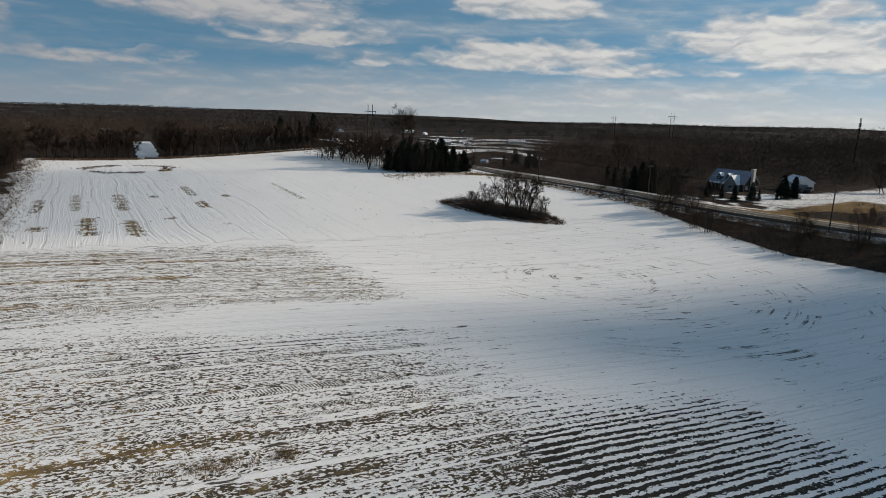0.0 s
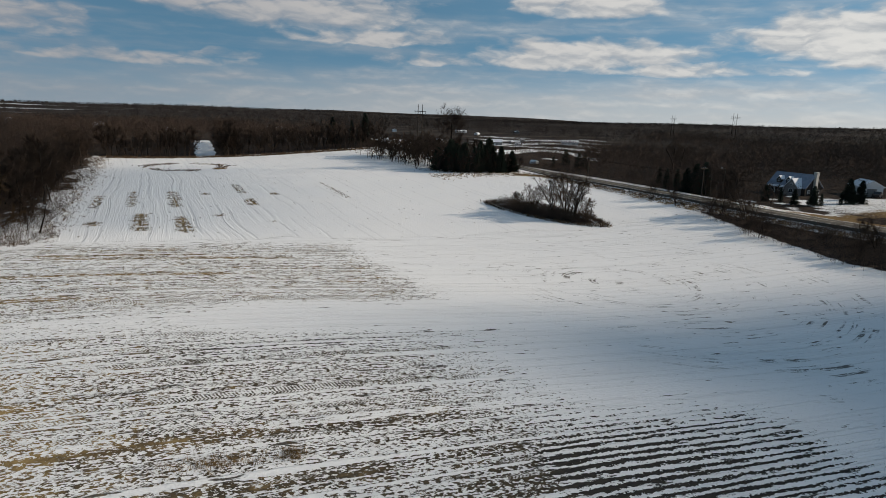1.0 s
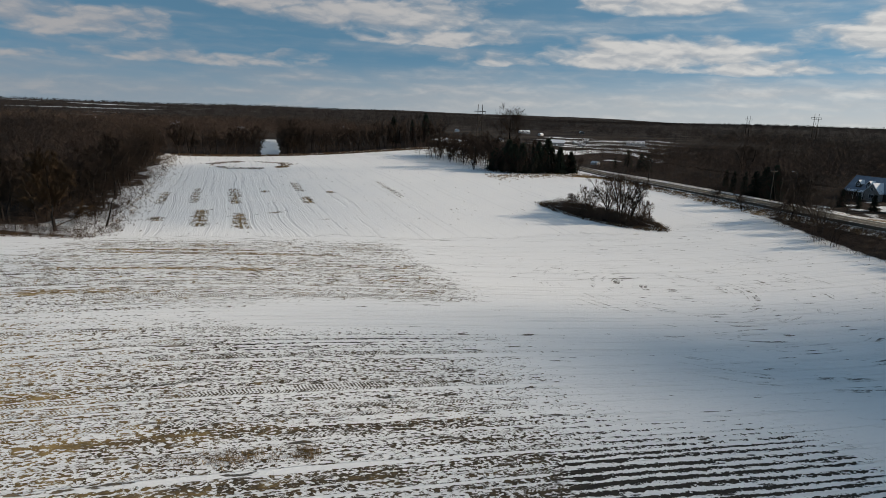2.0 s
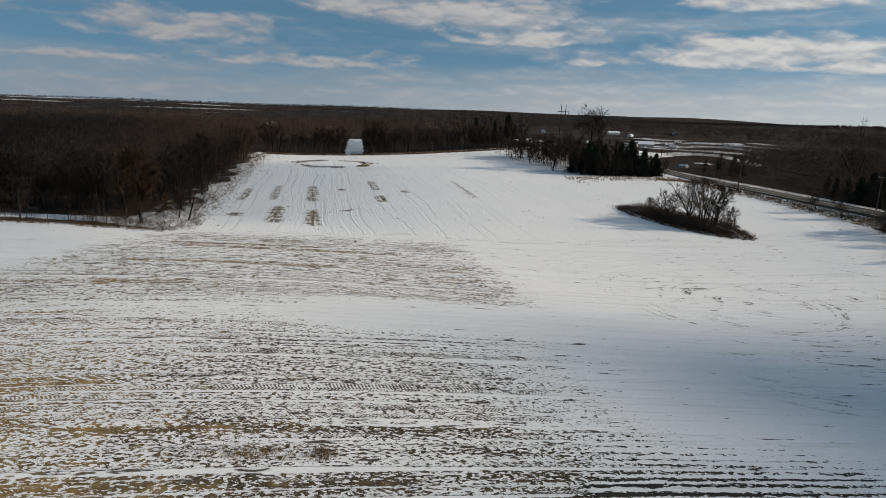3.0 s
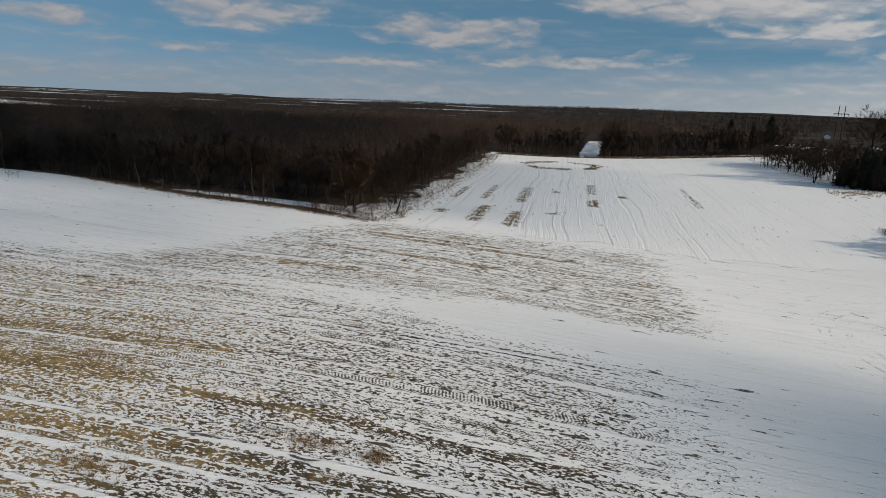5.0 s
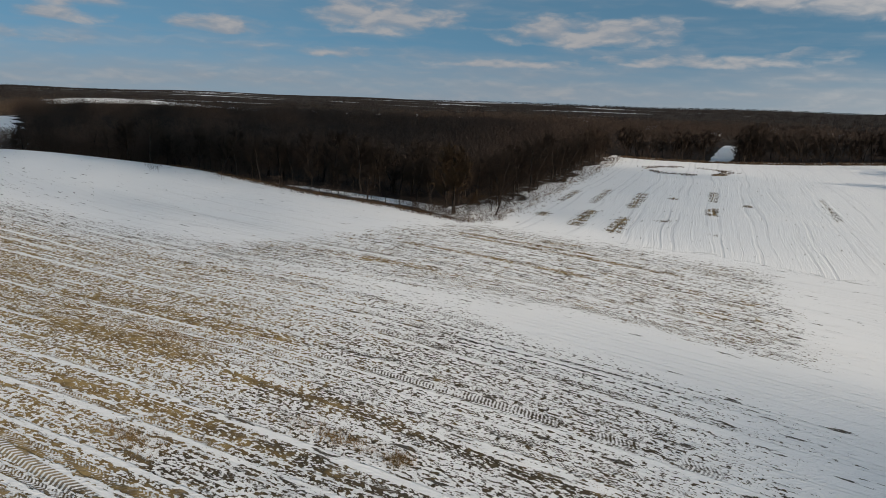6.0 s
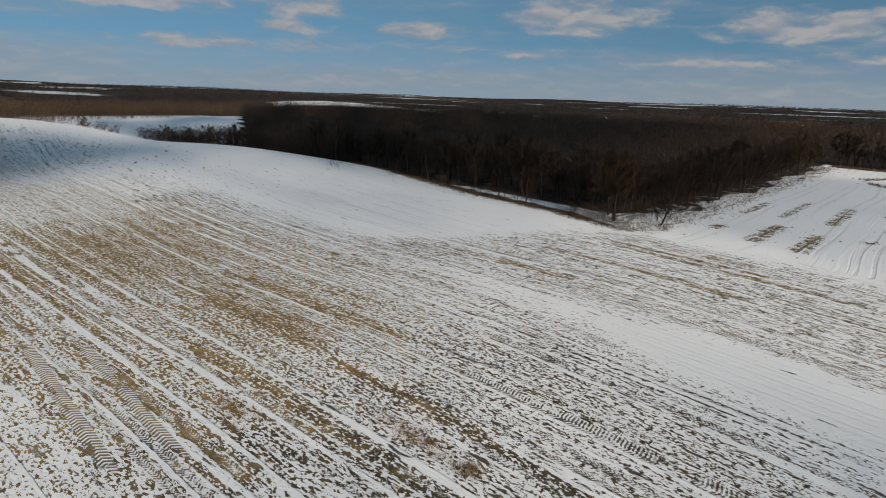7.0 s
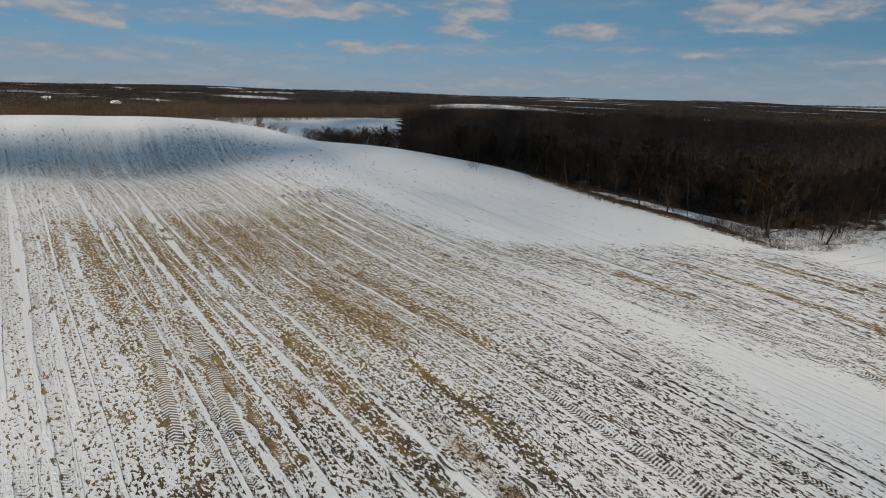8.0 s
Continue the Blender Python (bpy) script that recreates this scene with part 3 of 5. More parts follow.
shade_cloud([(-158, -6, 15), (-155, 22, 14), (-154, 48, 14), (-150, 68, 12), (-128, 80, 8)], 302, "unseen small cloud towards the sun, added to shade the hill brow")


# ---- tools for things ----
def unit(v):
    return v / np.maximum(np.linalg.norm(v, axis=-1, keepdims=True), 1e-9)


def blades(base, way, length, width, r):
    """Thin three-cornered twigs: base points, directions, lengths and widths."""
    side = unit(np.cross(way, r.normal(size=base.shape))) * width[:, None] / 2
    v = np.stack([base - side, base + side, base + way * length[:, None]], 1).reshape(-1, 3)
    return v, np.arange(len(v)).reshape(-1, 3)


def tubes(p0, p1, r0, r1, sides=3):
    """Tapered tubes between pairs of points, as triangles."""
    p0, p1 = np.asarray(p0, float), np.asarray(p1, float)
    d = unit(p1 - p0)
    ref = np.where(np.abs(d[:, 2:3]) > 0.9, np.array([[1.0, 0, 0]]), np.array([[0, 0, 1.0]]))
    a = unit(np.cross(d, ref))
    b = np.cross(d, a)
    ang = np.arange(sides) * 2 * np.pi / sides
    ring = a[:, None] * np.cos(ang)[None, :, None] + b[:, None] * np.sin(ang)[None, :, None]
    v = np.concatenate([p0[:, None] + ring * np.asarray(r0)[:, None, None], p1[:, None] + ring * np.asarray(r1)[:, None, None]], 1)
    k = np.arange(sides)
    k2 = (k + 1) % sides
    f = np.concatenate([np.stack([k, k2, k2 + sides], -1), np.stack([k, k2 + sides, k + sides], -1)])
    f = (np.arange(len(p0)) * 2 * sides)[:, None, None] + f[None]
    return v.reshape(-1, 3), f.reshape(-1, 3)


def stem(points, radii, sides=6):
    """One tapered tube along a line of points."""
    p = np.asarray(points, float)
    d = unit(np.gradient(p, axis=0))
    a = unit(np.cross(d, np.array([[1.0, 0.2, 0]])))
    b = np.cross(d, a)
    ang = np.arange(sides) * 2 * np.pi / sides
    v = p[:, None] + (a[:, None] * np.cos(ang)[None, :, None] + b[:, None] * np.sin(ang)[None, :, None]) * np.asarray(radii)[:, None, None]
    k = np.arange(sides)
    k2 = (k + 1) % sides
    f = np.concatenate([np.stack([k, k2, k2 + sides], -1), np.stack([k, k2 + sides, k + sides], -1)])
    f = (np.arange(len(p) - 1) * sides)[:, None, None] + f[None]
    return v.reshape(-1, 3), f.reshape(-1, 3)


def join(*bits):
    v, f, n = [], [], 0
    for a, b in bits:
        v.append(a)
        f.append(b + n)
        n += len(a)
    return np.concatenate(v), np.concatenate(f)


def part(name, bm, mat, parent, label="", at=None):
    """Links a bmesh as one mesh under a thing or a part."""
    me = bpy.data.meshes.new(name)
    bm.to_mesh(me)
    bm.free()
    me.materials.append(mat)
    ob = new(name, me)
    ob.parent = parent
    if at is not None:
        ob.matrix_basis = at
    if label:
        tagged(ob, label)
    return ob


def box(*boxes, bevel=0.0):
    """A bmesh of boxes, each (x0, x1, y0, y1, z0, z1)."""
    bm = bmesh.new()
    for x0, x1, y0, y1, z0, z1 in boxes:
        bmesh.ops.create_cube(bm, size=1, matrix=Matrix.LocRotScale(((x0 + x1) / 2, (y0 + y1) / 2, (z0 + z1) / 2), None, (x1 - x0, y1 - y0, z1 - z0)))
    if bevel:
        bmesh.ops.bevel(bm, geom=bm.edges[:], offset=bevel, segments=1, affect="EDGES")
    return bm


def prism(profile, y0, y1):
    """A bmesh: an outline in x and z, drawn out along y."""
    bm = bmesh.new()
    a = [bm.verts.new((x, y0, z)) for x, z in profile]
    b = [bm.verts.new((x, y1, z)) for x, z in profile]
    n = len(profile)
    bm.faces.new(a)
    bm.faces.new(b[::-1])
    for i in range(n):
        bm.faces.new((a[i], b[i], b[(i + 1) % n], a[(i + 1) % n]))
    bmesh.ops.recalc_face_normals(bm, faces=bm.faces[:])
    return bm


def on_ground(x, y, turn=0.0, size=1.0, sink=0.0, tilt=0.0):
    return Matrix.LocRotScale((x, y, gz(x, y) - sink), Euler((tilt, tilt * 0.5, turn)), (size, size, size))


# ---- road ----
def road_x(y):
    return 126.3 + np.clip(np.asarray(y, float) - 160, 0, None) ** 2 * 0.0026


def ribbon(y0, y1, off0, off1, lift, step=4.0):
    ys = np.arange(y0, y1 + 0.1, step)
    c = road_x(ys)
    zz = ground_z(c, ys)
    v = np.stack([np.stack([c + off0, ys, zz + lift], -1), np.stack([c + off1, ys, zz + lift], -1)], 1).reshape(-1, 3)
    i = np.arange(0, len(v) - 2, 2)
    return v, np.stack([i, i + 1, i + 3, i + 2], -1)


def ribbon_slab(y0, y1, off0, off1, lift):
    """A paved strip with crowned top and sloping sides."""
    ys = np.arange(y0, y1 + 0.1, 4.0)
    c = road_x(ys)
    zz = ground_z(c, ys)
    mid = (off0 + off1) / 2
    cols = [(off0 - 0.5, -0.5), (off0, lift), (mid, lift + 0.08), (off1, lift), (off1 + 0.5, -0.5)]
    v = np.stack([np.stack([c + o, ys, zz + h], -1) for o, h in cols], 1).reshape(-1, 3)
    n = len(cols)
    i = (np.arange(len(ys) - 1)[:, None] * n + np.arange(n - 1)[None, :]).ravel()
    return v, np.stack([i, i + 1, i + n + 1, i + n], -1)


tagged(mesh_object("road", *ribbon_slab(-300, 260, -3.4, 3.4, 0.25), ASPHALT), "two-lane asphalt road with snowy shoulders", "road", kind="structure")
tagged(mesh_object("road_marking", *ribbon(-300, 260, -0.12, 0.12, 0.34), PAINT), "worn yellow centre line on the asphalt road", "road marking", kind="structure")
for side in (-3.1, 3.1):
    tagged(mesh_object("road_marking", *ribbon(-300, 260, side - 0.08, side + 0.08, 0.275), TRIM), "worn white edge line on the asphalt road", "road marking", kind="structure")


# ---- trees ----
def bare_tree(seed, h, spread, limbs=12, subs=7, twigs=900, twig_mat=TWIG, fork=0.2, width=0.05, stems=1):
    r = np.random.default_rng(seed)
    trunks = []
    lp0, lp1, la, lb = [], [], [], []
    starts, ways, scale = [], [], []
    for s in range(stems):
        lean = r.normal(size=3) * (0.10 if stems == 1 else 0.22)
        lean[2] = 0
        foot = np.array([r.normal() * 0.35, r.normal() * 0.35, -0.3]) if stems > 1 else np.array([0, 0, -0.3])
        pts = [foot]
        for k in range(1, 5):
            pts.append(foot + np.array([0, 0, 0.85 * h * k / 4]) + lean * h * (k / 4) ** 1.4 + r.normal(size=3) * 0.012 * h * np.array([1, 1, 0]))
        rad = h * (0.020 if stems == 1 else 0.011) * np.array([1.25, 0.9, 0.65, 0.4, 0.12])
        trunks.append((pts, rad))
        for i in range(limbs):
            t = fork + (0.92 - fork) * (i + r.random()) / limbs
            j = min(int(t * 4), 3)
            p = pts[j] + (pts[j + 1] - pts[j]) * (t * 4 - j)
            a = i * 2.4 + r.random() * 1.2 + s
            L = spread * h * (1.0 - 0.6 * t) * r.uniform(0.75, 1.15)
            d = unit(np.array([math.cos(a), math.sin(a), r.uniform(0.35, 1.0) + t * 0.6]))
            q = p + d * L * 0.55
            d2 = unit(d + np.array([0, 0, 0.35]) + r.normal(size=3) * 0.2)
            e = q + d2 * L * 0.55
            rr = h * 0.0075 * (1.15 - t) * (1.0 if stems == 1 else 0.7)
            lp0 += [p, q]
            lp1 += [q, e]
            la += [rr, rr * 0.6]
            lb += [rr * 0.6, rr * 0.15]
            for k in range(subs):
                f = r.uniform(0.3, 1.0)
                b = p + (q - p) * f / 0.55 if f < 0.55 else q + (e - q) * (f - 0.55) / 0.45
                w = unit(d2 + r.normal(size=3) * 0.6 + np.array([0, 0, 0.15]))
                l2 = L * r.uniform(0.25, 0.5)
                lp0.append(b)
                lp1.append(b + w * l2)
                la.append(rr * 0.4)
                lb.append(rr * 0.06)
                starts.append(b)
                ways.append(w * l2)
    starts, ways = np.array(starts), np.array(ways)
    pick = r.integers(0, len(starts), twigs)
    base = starts[pick] + ways[pick] * r.uniform(0.15, 1.0, twigs)[:, None]
    w = unit(unit(ways[pick]) + r.normal(size=(twigs, 3)) * 0.65 + np.array([0, 0, 0.2]))
    tw = blades(base, w, h * r.uniform(0.035, 0.09, twigs), width * r.uniform(0.6, 1.3, twigs), r)
    ob = new("tree")
    for pts, rad in trunks:
        mesh_object("trunk", *stem(pts, rad), BARK, ob, smooth_faces=True)
    mesh_object("crown", *join(tubes(lp0, lp1, la, lb, 3), tw), twig_mat, ob)
    return ob


def spruce(seed, h, spread=0.2):
    r = np.random.default_rng(seed)
    n = 380
    t = np.clip((np.floor(r.random(n) ** 0.85 * 17) + r.normal(size=n) * 0.14) / 17, 0, 1) * 0.94 + 0.05
    a = np.arange(n) * 2.39996 + r.random(n) * 0.5
    L = h * spread * (1.04 - t) ** 0.85 * r.uniform(0.5, 1.3, n) + 0.12
    d = np.stack([np.cos(a), np.sin(a), -0.25 + 0.5 * t + r.normal(size=n) * 0.1], -1)
    base = np.stack([np.zeros(n), np.zeros(n), t * h], -1)
    v1, f1 = blades(base, unit(d), L, L * 0.10, r)
    k = 5
    j = np.repeat(np.arange(n), k)
    s = r.uniform(0.25, 0.95, n * k)
    b2 = base[j] + unit(d)[j] * (L[j] * s)[:, None]
    w2 = unit(unit(d)[j] * 0.7 + r.normal(size=(n * k, 3)) * 0.55 + np.array([0, 0, -0.25]))
    v2, f2 = blades(b2, w2, L[j] * 0.45 * (1.15 - s) + 0.22, np.full(n * k, 0.028 * h * spread / 0.2), r)
    ob = new("spruce")
    mesh_object("trunk", *tubes([(0, 0, -0.3)], [(0, 0, h * 0.97)], [h * 0.018], [h * 0.002], 6), BARK, ob)
    mesh_object("crown", *join((v1, f1), (v2, f2)), NEEDLE, ob)
    return ob


def wood_mass(name, px, py, h, twigs, mat, width, seed, trunks=True, fat=1.0, low=0.0):
    """Bare woods as one mesh: a slim stem and a crown of twigs for each tree."""
    r = np.random.default_rng(seed)
    n = len(px)
    pz = ground_z(px, py)
    t = np.repeat(np.arange(n), twigs)
    p = unit(r.normal(size=(len(t), 3))) * r.random(len(t))[:, None] ** 0.5
    p[:, 2] = p[:, 2] * (0.40 + low) + 0.52 - low
    p[:, :2] *= r.uniform(0.22, 0.36, n)[t][:, None] * fat
    way = unit(p - np.array([0, 0, 0.35]) + r.normal(size=p.shape) * 0.5)
    hh = h[t]
    base = np.stack([px[t], py[t], pz[t]], -1) + p * hh[:, None]
    base[:, 2] = np.maximum(base[:, 2], pz[t])
    bits = [blades(base, way, hh * r.uniform(0.045, 0.105, len(t)), width * r.uniform(0.6, 1.4, len(t)), r)]
    if trunks:
        foot = np.stack([px, py, pz - 0.2], -1)
        up = unit(np.stack([r.normal(size=n) * 0.07, r.normal(size=n) * 0.07, np.ones(n)], -1))
        bits.append(tubes(foot, foot + up * (h * 0.75)[:, None], h * 0.009, h * 0.002, 3))
    return mesh_object(name, *join(*bits), mat)


# lone pale houses that stand in clearings far out: direction in degrees from east, distance, size
HAMLET = [(120, 690, 1.3), (117.5, 730, 1.2), (114, 760, 1.4), (110, 700, 1.2), (99, 780, 1.4), (93, 720, 1.2), (84, 760, 1.3), (80, 690, 1.2), (69, 720, 1.5), (63, 760, 1.6), (61.5, 700, 1.3), (58, 820, 1.6), (143, 820, 1.3), (171, 760, 1.5), (168, 900, 1.6), (176, 880, 1.8)]


def clear_of_hamlet(a, b):
    ok = np.ones(np.shape(a), bool)
    for deg, d, s in HAMLET:
        u, v = math.cos(math.radians(deg)), math.sin(math.radians(deg))
        along, off = a * u + b * v, np.abs(a * v - b * u)
        ok &= ~((off < 9 * s) & (along > d - 120) & (along < d + 12))
    return ok


def scatter(x0, x1, y0, y1, spacing, seed, keep=None):
    r = np.random.default_rng(seed)
    gx, gy = np.meshgrid(np.arange(x0, x1, spacing), np.arange(y0, y1, spacing))
    p = np.stack([gx.ravel(), gy.ravel()], -1) + r.uniform(-0.9, 0.9, (gx.size, 2)) * spacing
    if keep:
        p = p[keep(p[:, 0], p[:, 1])]
    return p[:, 0], p[:, 1], r


def lumps(x, y, s, seed=0.0):
    """A slow wave over the land, about -1 to 1."""
    return (np.sin(x / s + seed) * np.cos(y / s * 1.3 - seed) + np.sin((x + y) / s * 0.61 + 2 * seed) + np.sin((x - 1.7 * y) / s * 0.37 + seed * 3)) / 2.2


# trees along the edge of the wood
edge_kinds = [bare_tree(s, 12.0, 0.40 + 0.03 * (s % 4), limbs=14, subs=10, twigs=5200, width=0.045) for s in range(10, 17)]
for k in edge_kinds:
    tagged(k, "bare grey-brown deciduous tree at the edge of the wood", "tree", "trees along the wood edge")
rt = np.random.default_rng(21)
spots = []
for xx in np.arange(-112, -20, 4.2):
    for row in range(3):
        yy = (118 if -62 < xx < -30 else float(wood_edge(xx)) + 3 if xx <= -62 else 113) + row * 5.0
        spots.append((xx + rt.uniform(-1.8, 1.8), yy + rt.uniform(-2, 2)))
for yy in np.arange(128, 268, 4.5):
    for row in range(2):
        spots.append((-18.5 - row * 5.5 + rt.uniform(-1.5, 1.5), yy + rt.uniform(-2, 2)))
spots += [(-53.5, 111.8), (-45.3, 109.4), (-36.8, 106.0), (-15.5, 116), (-17, 124)]
first = {}
for n, (xx, yy) in enumerate(spots):
    k = n % len(edge_kinds)
    size = rt.uniform(0.85, 1.18) * (1 - 0.25 * min(max((-xx - 65) / 50, 0), 1)) if n < len(spots) - 5 else (0.72, 0.7, 0.62, 0.45, 0.6)[n - len(spots) + 5]
    m = on_ground(xx, yy, rt.uniform(0, 6.28), size, 0.0, rt.uniform(-0.04, 0.04))
    if k in first:
        copy_thing(edge_kinds[k], m)
    else:
        edge_kinds[k].matrix_basis = m
        first[k] = True

oak = tagged(bare_tree(31, 12.5, 0.5, limbs=18, subs=10, twigs=9500, twig_mat=RUST, fork=0.08, width=0.07), "rounded oak with rust-brown clinging leaves at the wood corner", "tree")
oak.matrix_basis = on_ground(-19.5, 107)
bent = tagged(bare_tree(32, 7.0, 0.75, limbs=12, subs=6, twigs=500, fork=0.1), "low bent dark tree leaning out of the wood", "tree")
bent.matrix_basis = on_ground(-13.5, 113, 0.6, 1.0, 0, 0.25)

x, y, r = scatter(-300, -20, 100, 300, 4.6, 1, lambda a, b: (b > wood_edge(a) + np.where(a < -62, 6, 16)) & (a < -22) & ((a - 28) * 0.51 + (b - 12.6) * 0.86 > 3))
tagged(wood_mass("forest", x, y, r.uniform(9.0, 15.5, len(x)) + 1.2 * lumps(x, y, 14) - 4.0 * np.clip((-x - 65) / 50, 0, 1) , 260, WOODS, 0.125, 2, fat=1.35, low=0.10), "dense bare brown winter wood beside the field", "forest", kind="stuff")
x, y, r = scatter(-300, -20, 300, 420, 6.0, 41)
tagged(wood_mass("forest", x, y, r.uniform(9, 13, len(x)), 80, WOODS, 0.25, 42, fat=1.2), "dense bare brown winter wood behind the field", "forest", kind="stuff")
# undergrowth along the edge
x, y, r = scatter(-112, -14, 99, 122, 1.7, 43, lambda a, b: (np.abs(b - wood_edge(a) - 2.0) < 2.3) | (b > 117) | (lumps(a, b, 1.7, 4.0) > 0.75))
x2, y2, r2 = scatter(-24, -12, 104, 268, 1.5, 44, lambda a, b: a < -13.8 + 1.6 * np.sin(b * 0.11) + 1.1 * np.sin(b * 0.33))
x3, y3, r3 = scatter(-27, -10, 101, 110, 0.85, 144, lambda a, b: lumps(a, b, 2.0, 1.0) > -0.5)
x, y = np.concatenate([x, x2, x3]), np.concatenate([y, y2, y3])
tagged(wood_mass("undergrowth", x, y, np.where(np.arange(len(x)) < len(x) - len(x3), r.uniform(0.8, 3.4, len(x)), r.uniform(0.6, 2.0, len(x))), 46, WOODS, 0.09, 45, fat=1.7), "dark leafless undergrowth along the wood edge", "undergrowth", kind="stuff")

x, y, r = scatter(-16, 104, 274, 300, 1.9, 46, lambda a, b: (np.abs(b - 279 - np.clip(a, 0, 200) * 0.16) < 4) & (np.abs(a - lane_x(b)) > 5))
tagged(wood_mass("undergrowth", x, y, r.uniform(1.2, 5.0, len(x)), 46, WOODS, 0.13, 47, fat=1.6), "dark brush at the foot of the far woods", "undergrowth", kind="stuff")

# far woods, belt by belt
x, y, r = scatter(-240, 118, 272, 640, 6.0, 3, lambda a, b: (np.abs(a - lane_x(b)) > 6) | (b > 400))
keep = (y > 278 + np.clip(x, 0, 200) * 0.16) & ((x > -20) | (y > 420)) & clear_of_hamlet(x, y)
x, y = x[keep], y[keep]
tagged(wood_mass("far_woods", x, y, r.uniform(7, 15, len(x)) + 2 * lumps(x, y, 30), 54, WOODS, 0.34, 4, trunks=False, fat=1.6), "dark bare woods beyond the snowy field", "woods", kind="stuff")
east = lambda a, b: ~((a < 245) & (b > 55) & (b < 104)) & ~((a < 184) & (b > 92) & (b < 124)) & ~((a > 170 + (b - 330) * 0.1) & (a < 420) & (b > 330) & (b < 520)) & (b > 0.25 * a - 60) & (a > 134 + np.clip(b - 160, 0, None) ** 2 * 0.0028)
x, y, r = scatter(134, 290, -60, 340, 5.0, 95, east)
open_ = (np.arctan2(y, x) > 0.90) & (np.arctan2(y, x) < 1.08) & (np.hypot(x, y) > 215)
keep = ~open_ | (r.random(len(x)) < 0.35)
x, y = x[keep], y[keep]
tagged(wood_mass("roadside_woods", x, y, r.uniform(5, 13, len(x)) + 2 * lumps(x, y, 30) + np.clip((220 - y) / 60, 0, 3) - 2 * np.clip((y - 215) / 50, 0, 1), 170, WOODS, 0.15, 96, trunks=False, fat=1.6), "dark bare woods across the road", "woods", kind="stuff")
x, y, r = scatter(134, 620, -60, 620, 7.0, 5, lambda a, b: east(a, b) & ~((a < 290) & (b < 340)))
tagged(wood_mass("far_woods", x, y, r.uniform(5, 13, len(x)) + 2 * lumps(x, y, 30) + np.clip((220 - y) / 60, 0, 3), 60, WOODS, 0.34, 6, trunks=False, fat=1.7), "dark bare woods beyond the road", "woods", kind="stuff")
x, y, r = scatter(175, 420, 330, 520, 13.0, 46, lambda a, b: lumps(a, b, 22, 1.0) > 0.4)
tagged(wood_mass("far_woods", x, y, r.uniform(4, 8, len(x)), 48, WOODS, 0.32, 47), "scattered bare trees round distant snowy lots", "woods", kind="stuff")
x, y, r = scatter(-390, -215, -60, 330, 6.0, 48, lambda a, b: ~((a > -330) & (b > 95) & (b < 200 - (a + 232) * 0.25)) & (a + b * 0.55 < -160) & (b < -0.55 * a - 10) & (lumps(a, b, 45, 2.0) > -1.2))
tagged(wood_mass("far_woods", x, y, r.uniform(7, 12, len(x)) + 2.0 * lumps(x, y, 18), 120, TAN_WOODS, 0.15, 49, fat=1.6, trunks=False), "sunlit tan winter woods behind the hill", "woods", kind="stuff")
x, y, r = scatter(-186, -102, 84, 126, 1.35, 50, lambda a, b: (b > brow(a)) & (b < brow(a) + 10 + 6 * lumps(a, b, 6) + np.clip((a + 150) / 5, -6, 6)))
low = len(x)
x, y = np.concatenate([x, x + 0.6]), np.concatenate([y, y - 0.5])
h = r.uniform(1.8, 3.8, len(x)) + 4.2 * np.clip((x + 178) / 40, 0, 1)
h[low:] = r.uniform(0.8, 2.2, low)
tagged(wood_mass("hedgerow", x, y, h, 80, WOODS, 0.16, 51, fat=1.9), "dark hedgerow of bare shrubs on the hill brow", "hedgerow", kind="stuff")


def beyond(a, b):
    d, w = np.hypot(a, b - 25), np.arctan2(b - 25, -a)
    return (d > 345) & (d < 500) & (w > 0.18) & (w < 0.62)


x, y, r = scatter(-500, -270, 70, 330, 6.5, 148, beyond)
pick = r.random(len(x)) < 0.55
tagged(wood_mass("far_woods", x[pick], y[pick], r.uniform(8, 14, pick.sum()), 110, WOODS, 0.2, 149, fat=1.6), "dark bare woods behind the far snowy field", "woods", kind="stuff")
pick = ~pick
tagged(wood_mass("far_woods", x[pick], y[pick], r.uniform(7, 13, pick.sum()), 110, TAN_WOODS, 0.18, 150, fat=1.6), "tan winter woods behind the far snowy field", "woods", kind="stuff")
x, y, r = scatter(-385, -215, -60, 200, 9.0, 151, lambda a, b: ~((a > -330) & (b > 95)) & (a + b * 0.55 < -160))
tagged(wood_mass("far_woods", x, y, r.uniform(8, 14, len(x)), 110, WOODS, 0.17, 152, fat=1.6), "dark bare trees among the tan woods behind the hill", "woods", kind="stuff")


def wide_ring(r0, r1, spacing, seed, height, twigs, width, cut):
    a, b, r = scatter(-r1, r1, -200, r1, spacing, seed, lambda p, q: (np.hypot(p, q) > r0) & (np.hypot(p, q) < r1))
    ok = (lumps(a * 0.7, b, spacing * 9, seed) > cut + 0.2 * (a < -0.55 * b)) & ~((np.abs(a * 0.70 + b * 0.71) < 130) & (np.hypot(a, b) < 790)) & ~((np.abs(a * 0.70 + b * 0.71) < 95) & (np.abs(a * -0.71 + b * 0.70 - 700) < 100))
    ok &= clear_of_hamlet(a, b)
    a, b = a[ok], b[ok]
    tagged(wood_mass("far_woods", a, b, r.uniform(0.75, 1.15, len(a)) * height, twigs, FAR_WOODS, width, seed + 1, trunks=False, fat=1.5), "distant dark woods towards the horizon", "woods", kind="stuff")


wide_ring(600, 1300, 15.5, 60, 11.0, 20, 1.0, -0.62)
wide_ring(1300, 2500, 29.0, 62, 12.0, 14, 2.2, -0.6)
wide_ring(2500, 4500, 44.0, 64, 9.0, 16, 7.0, -0.75)

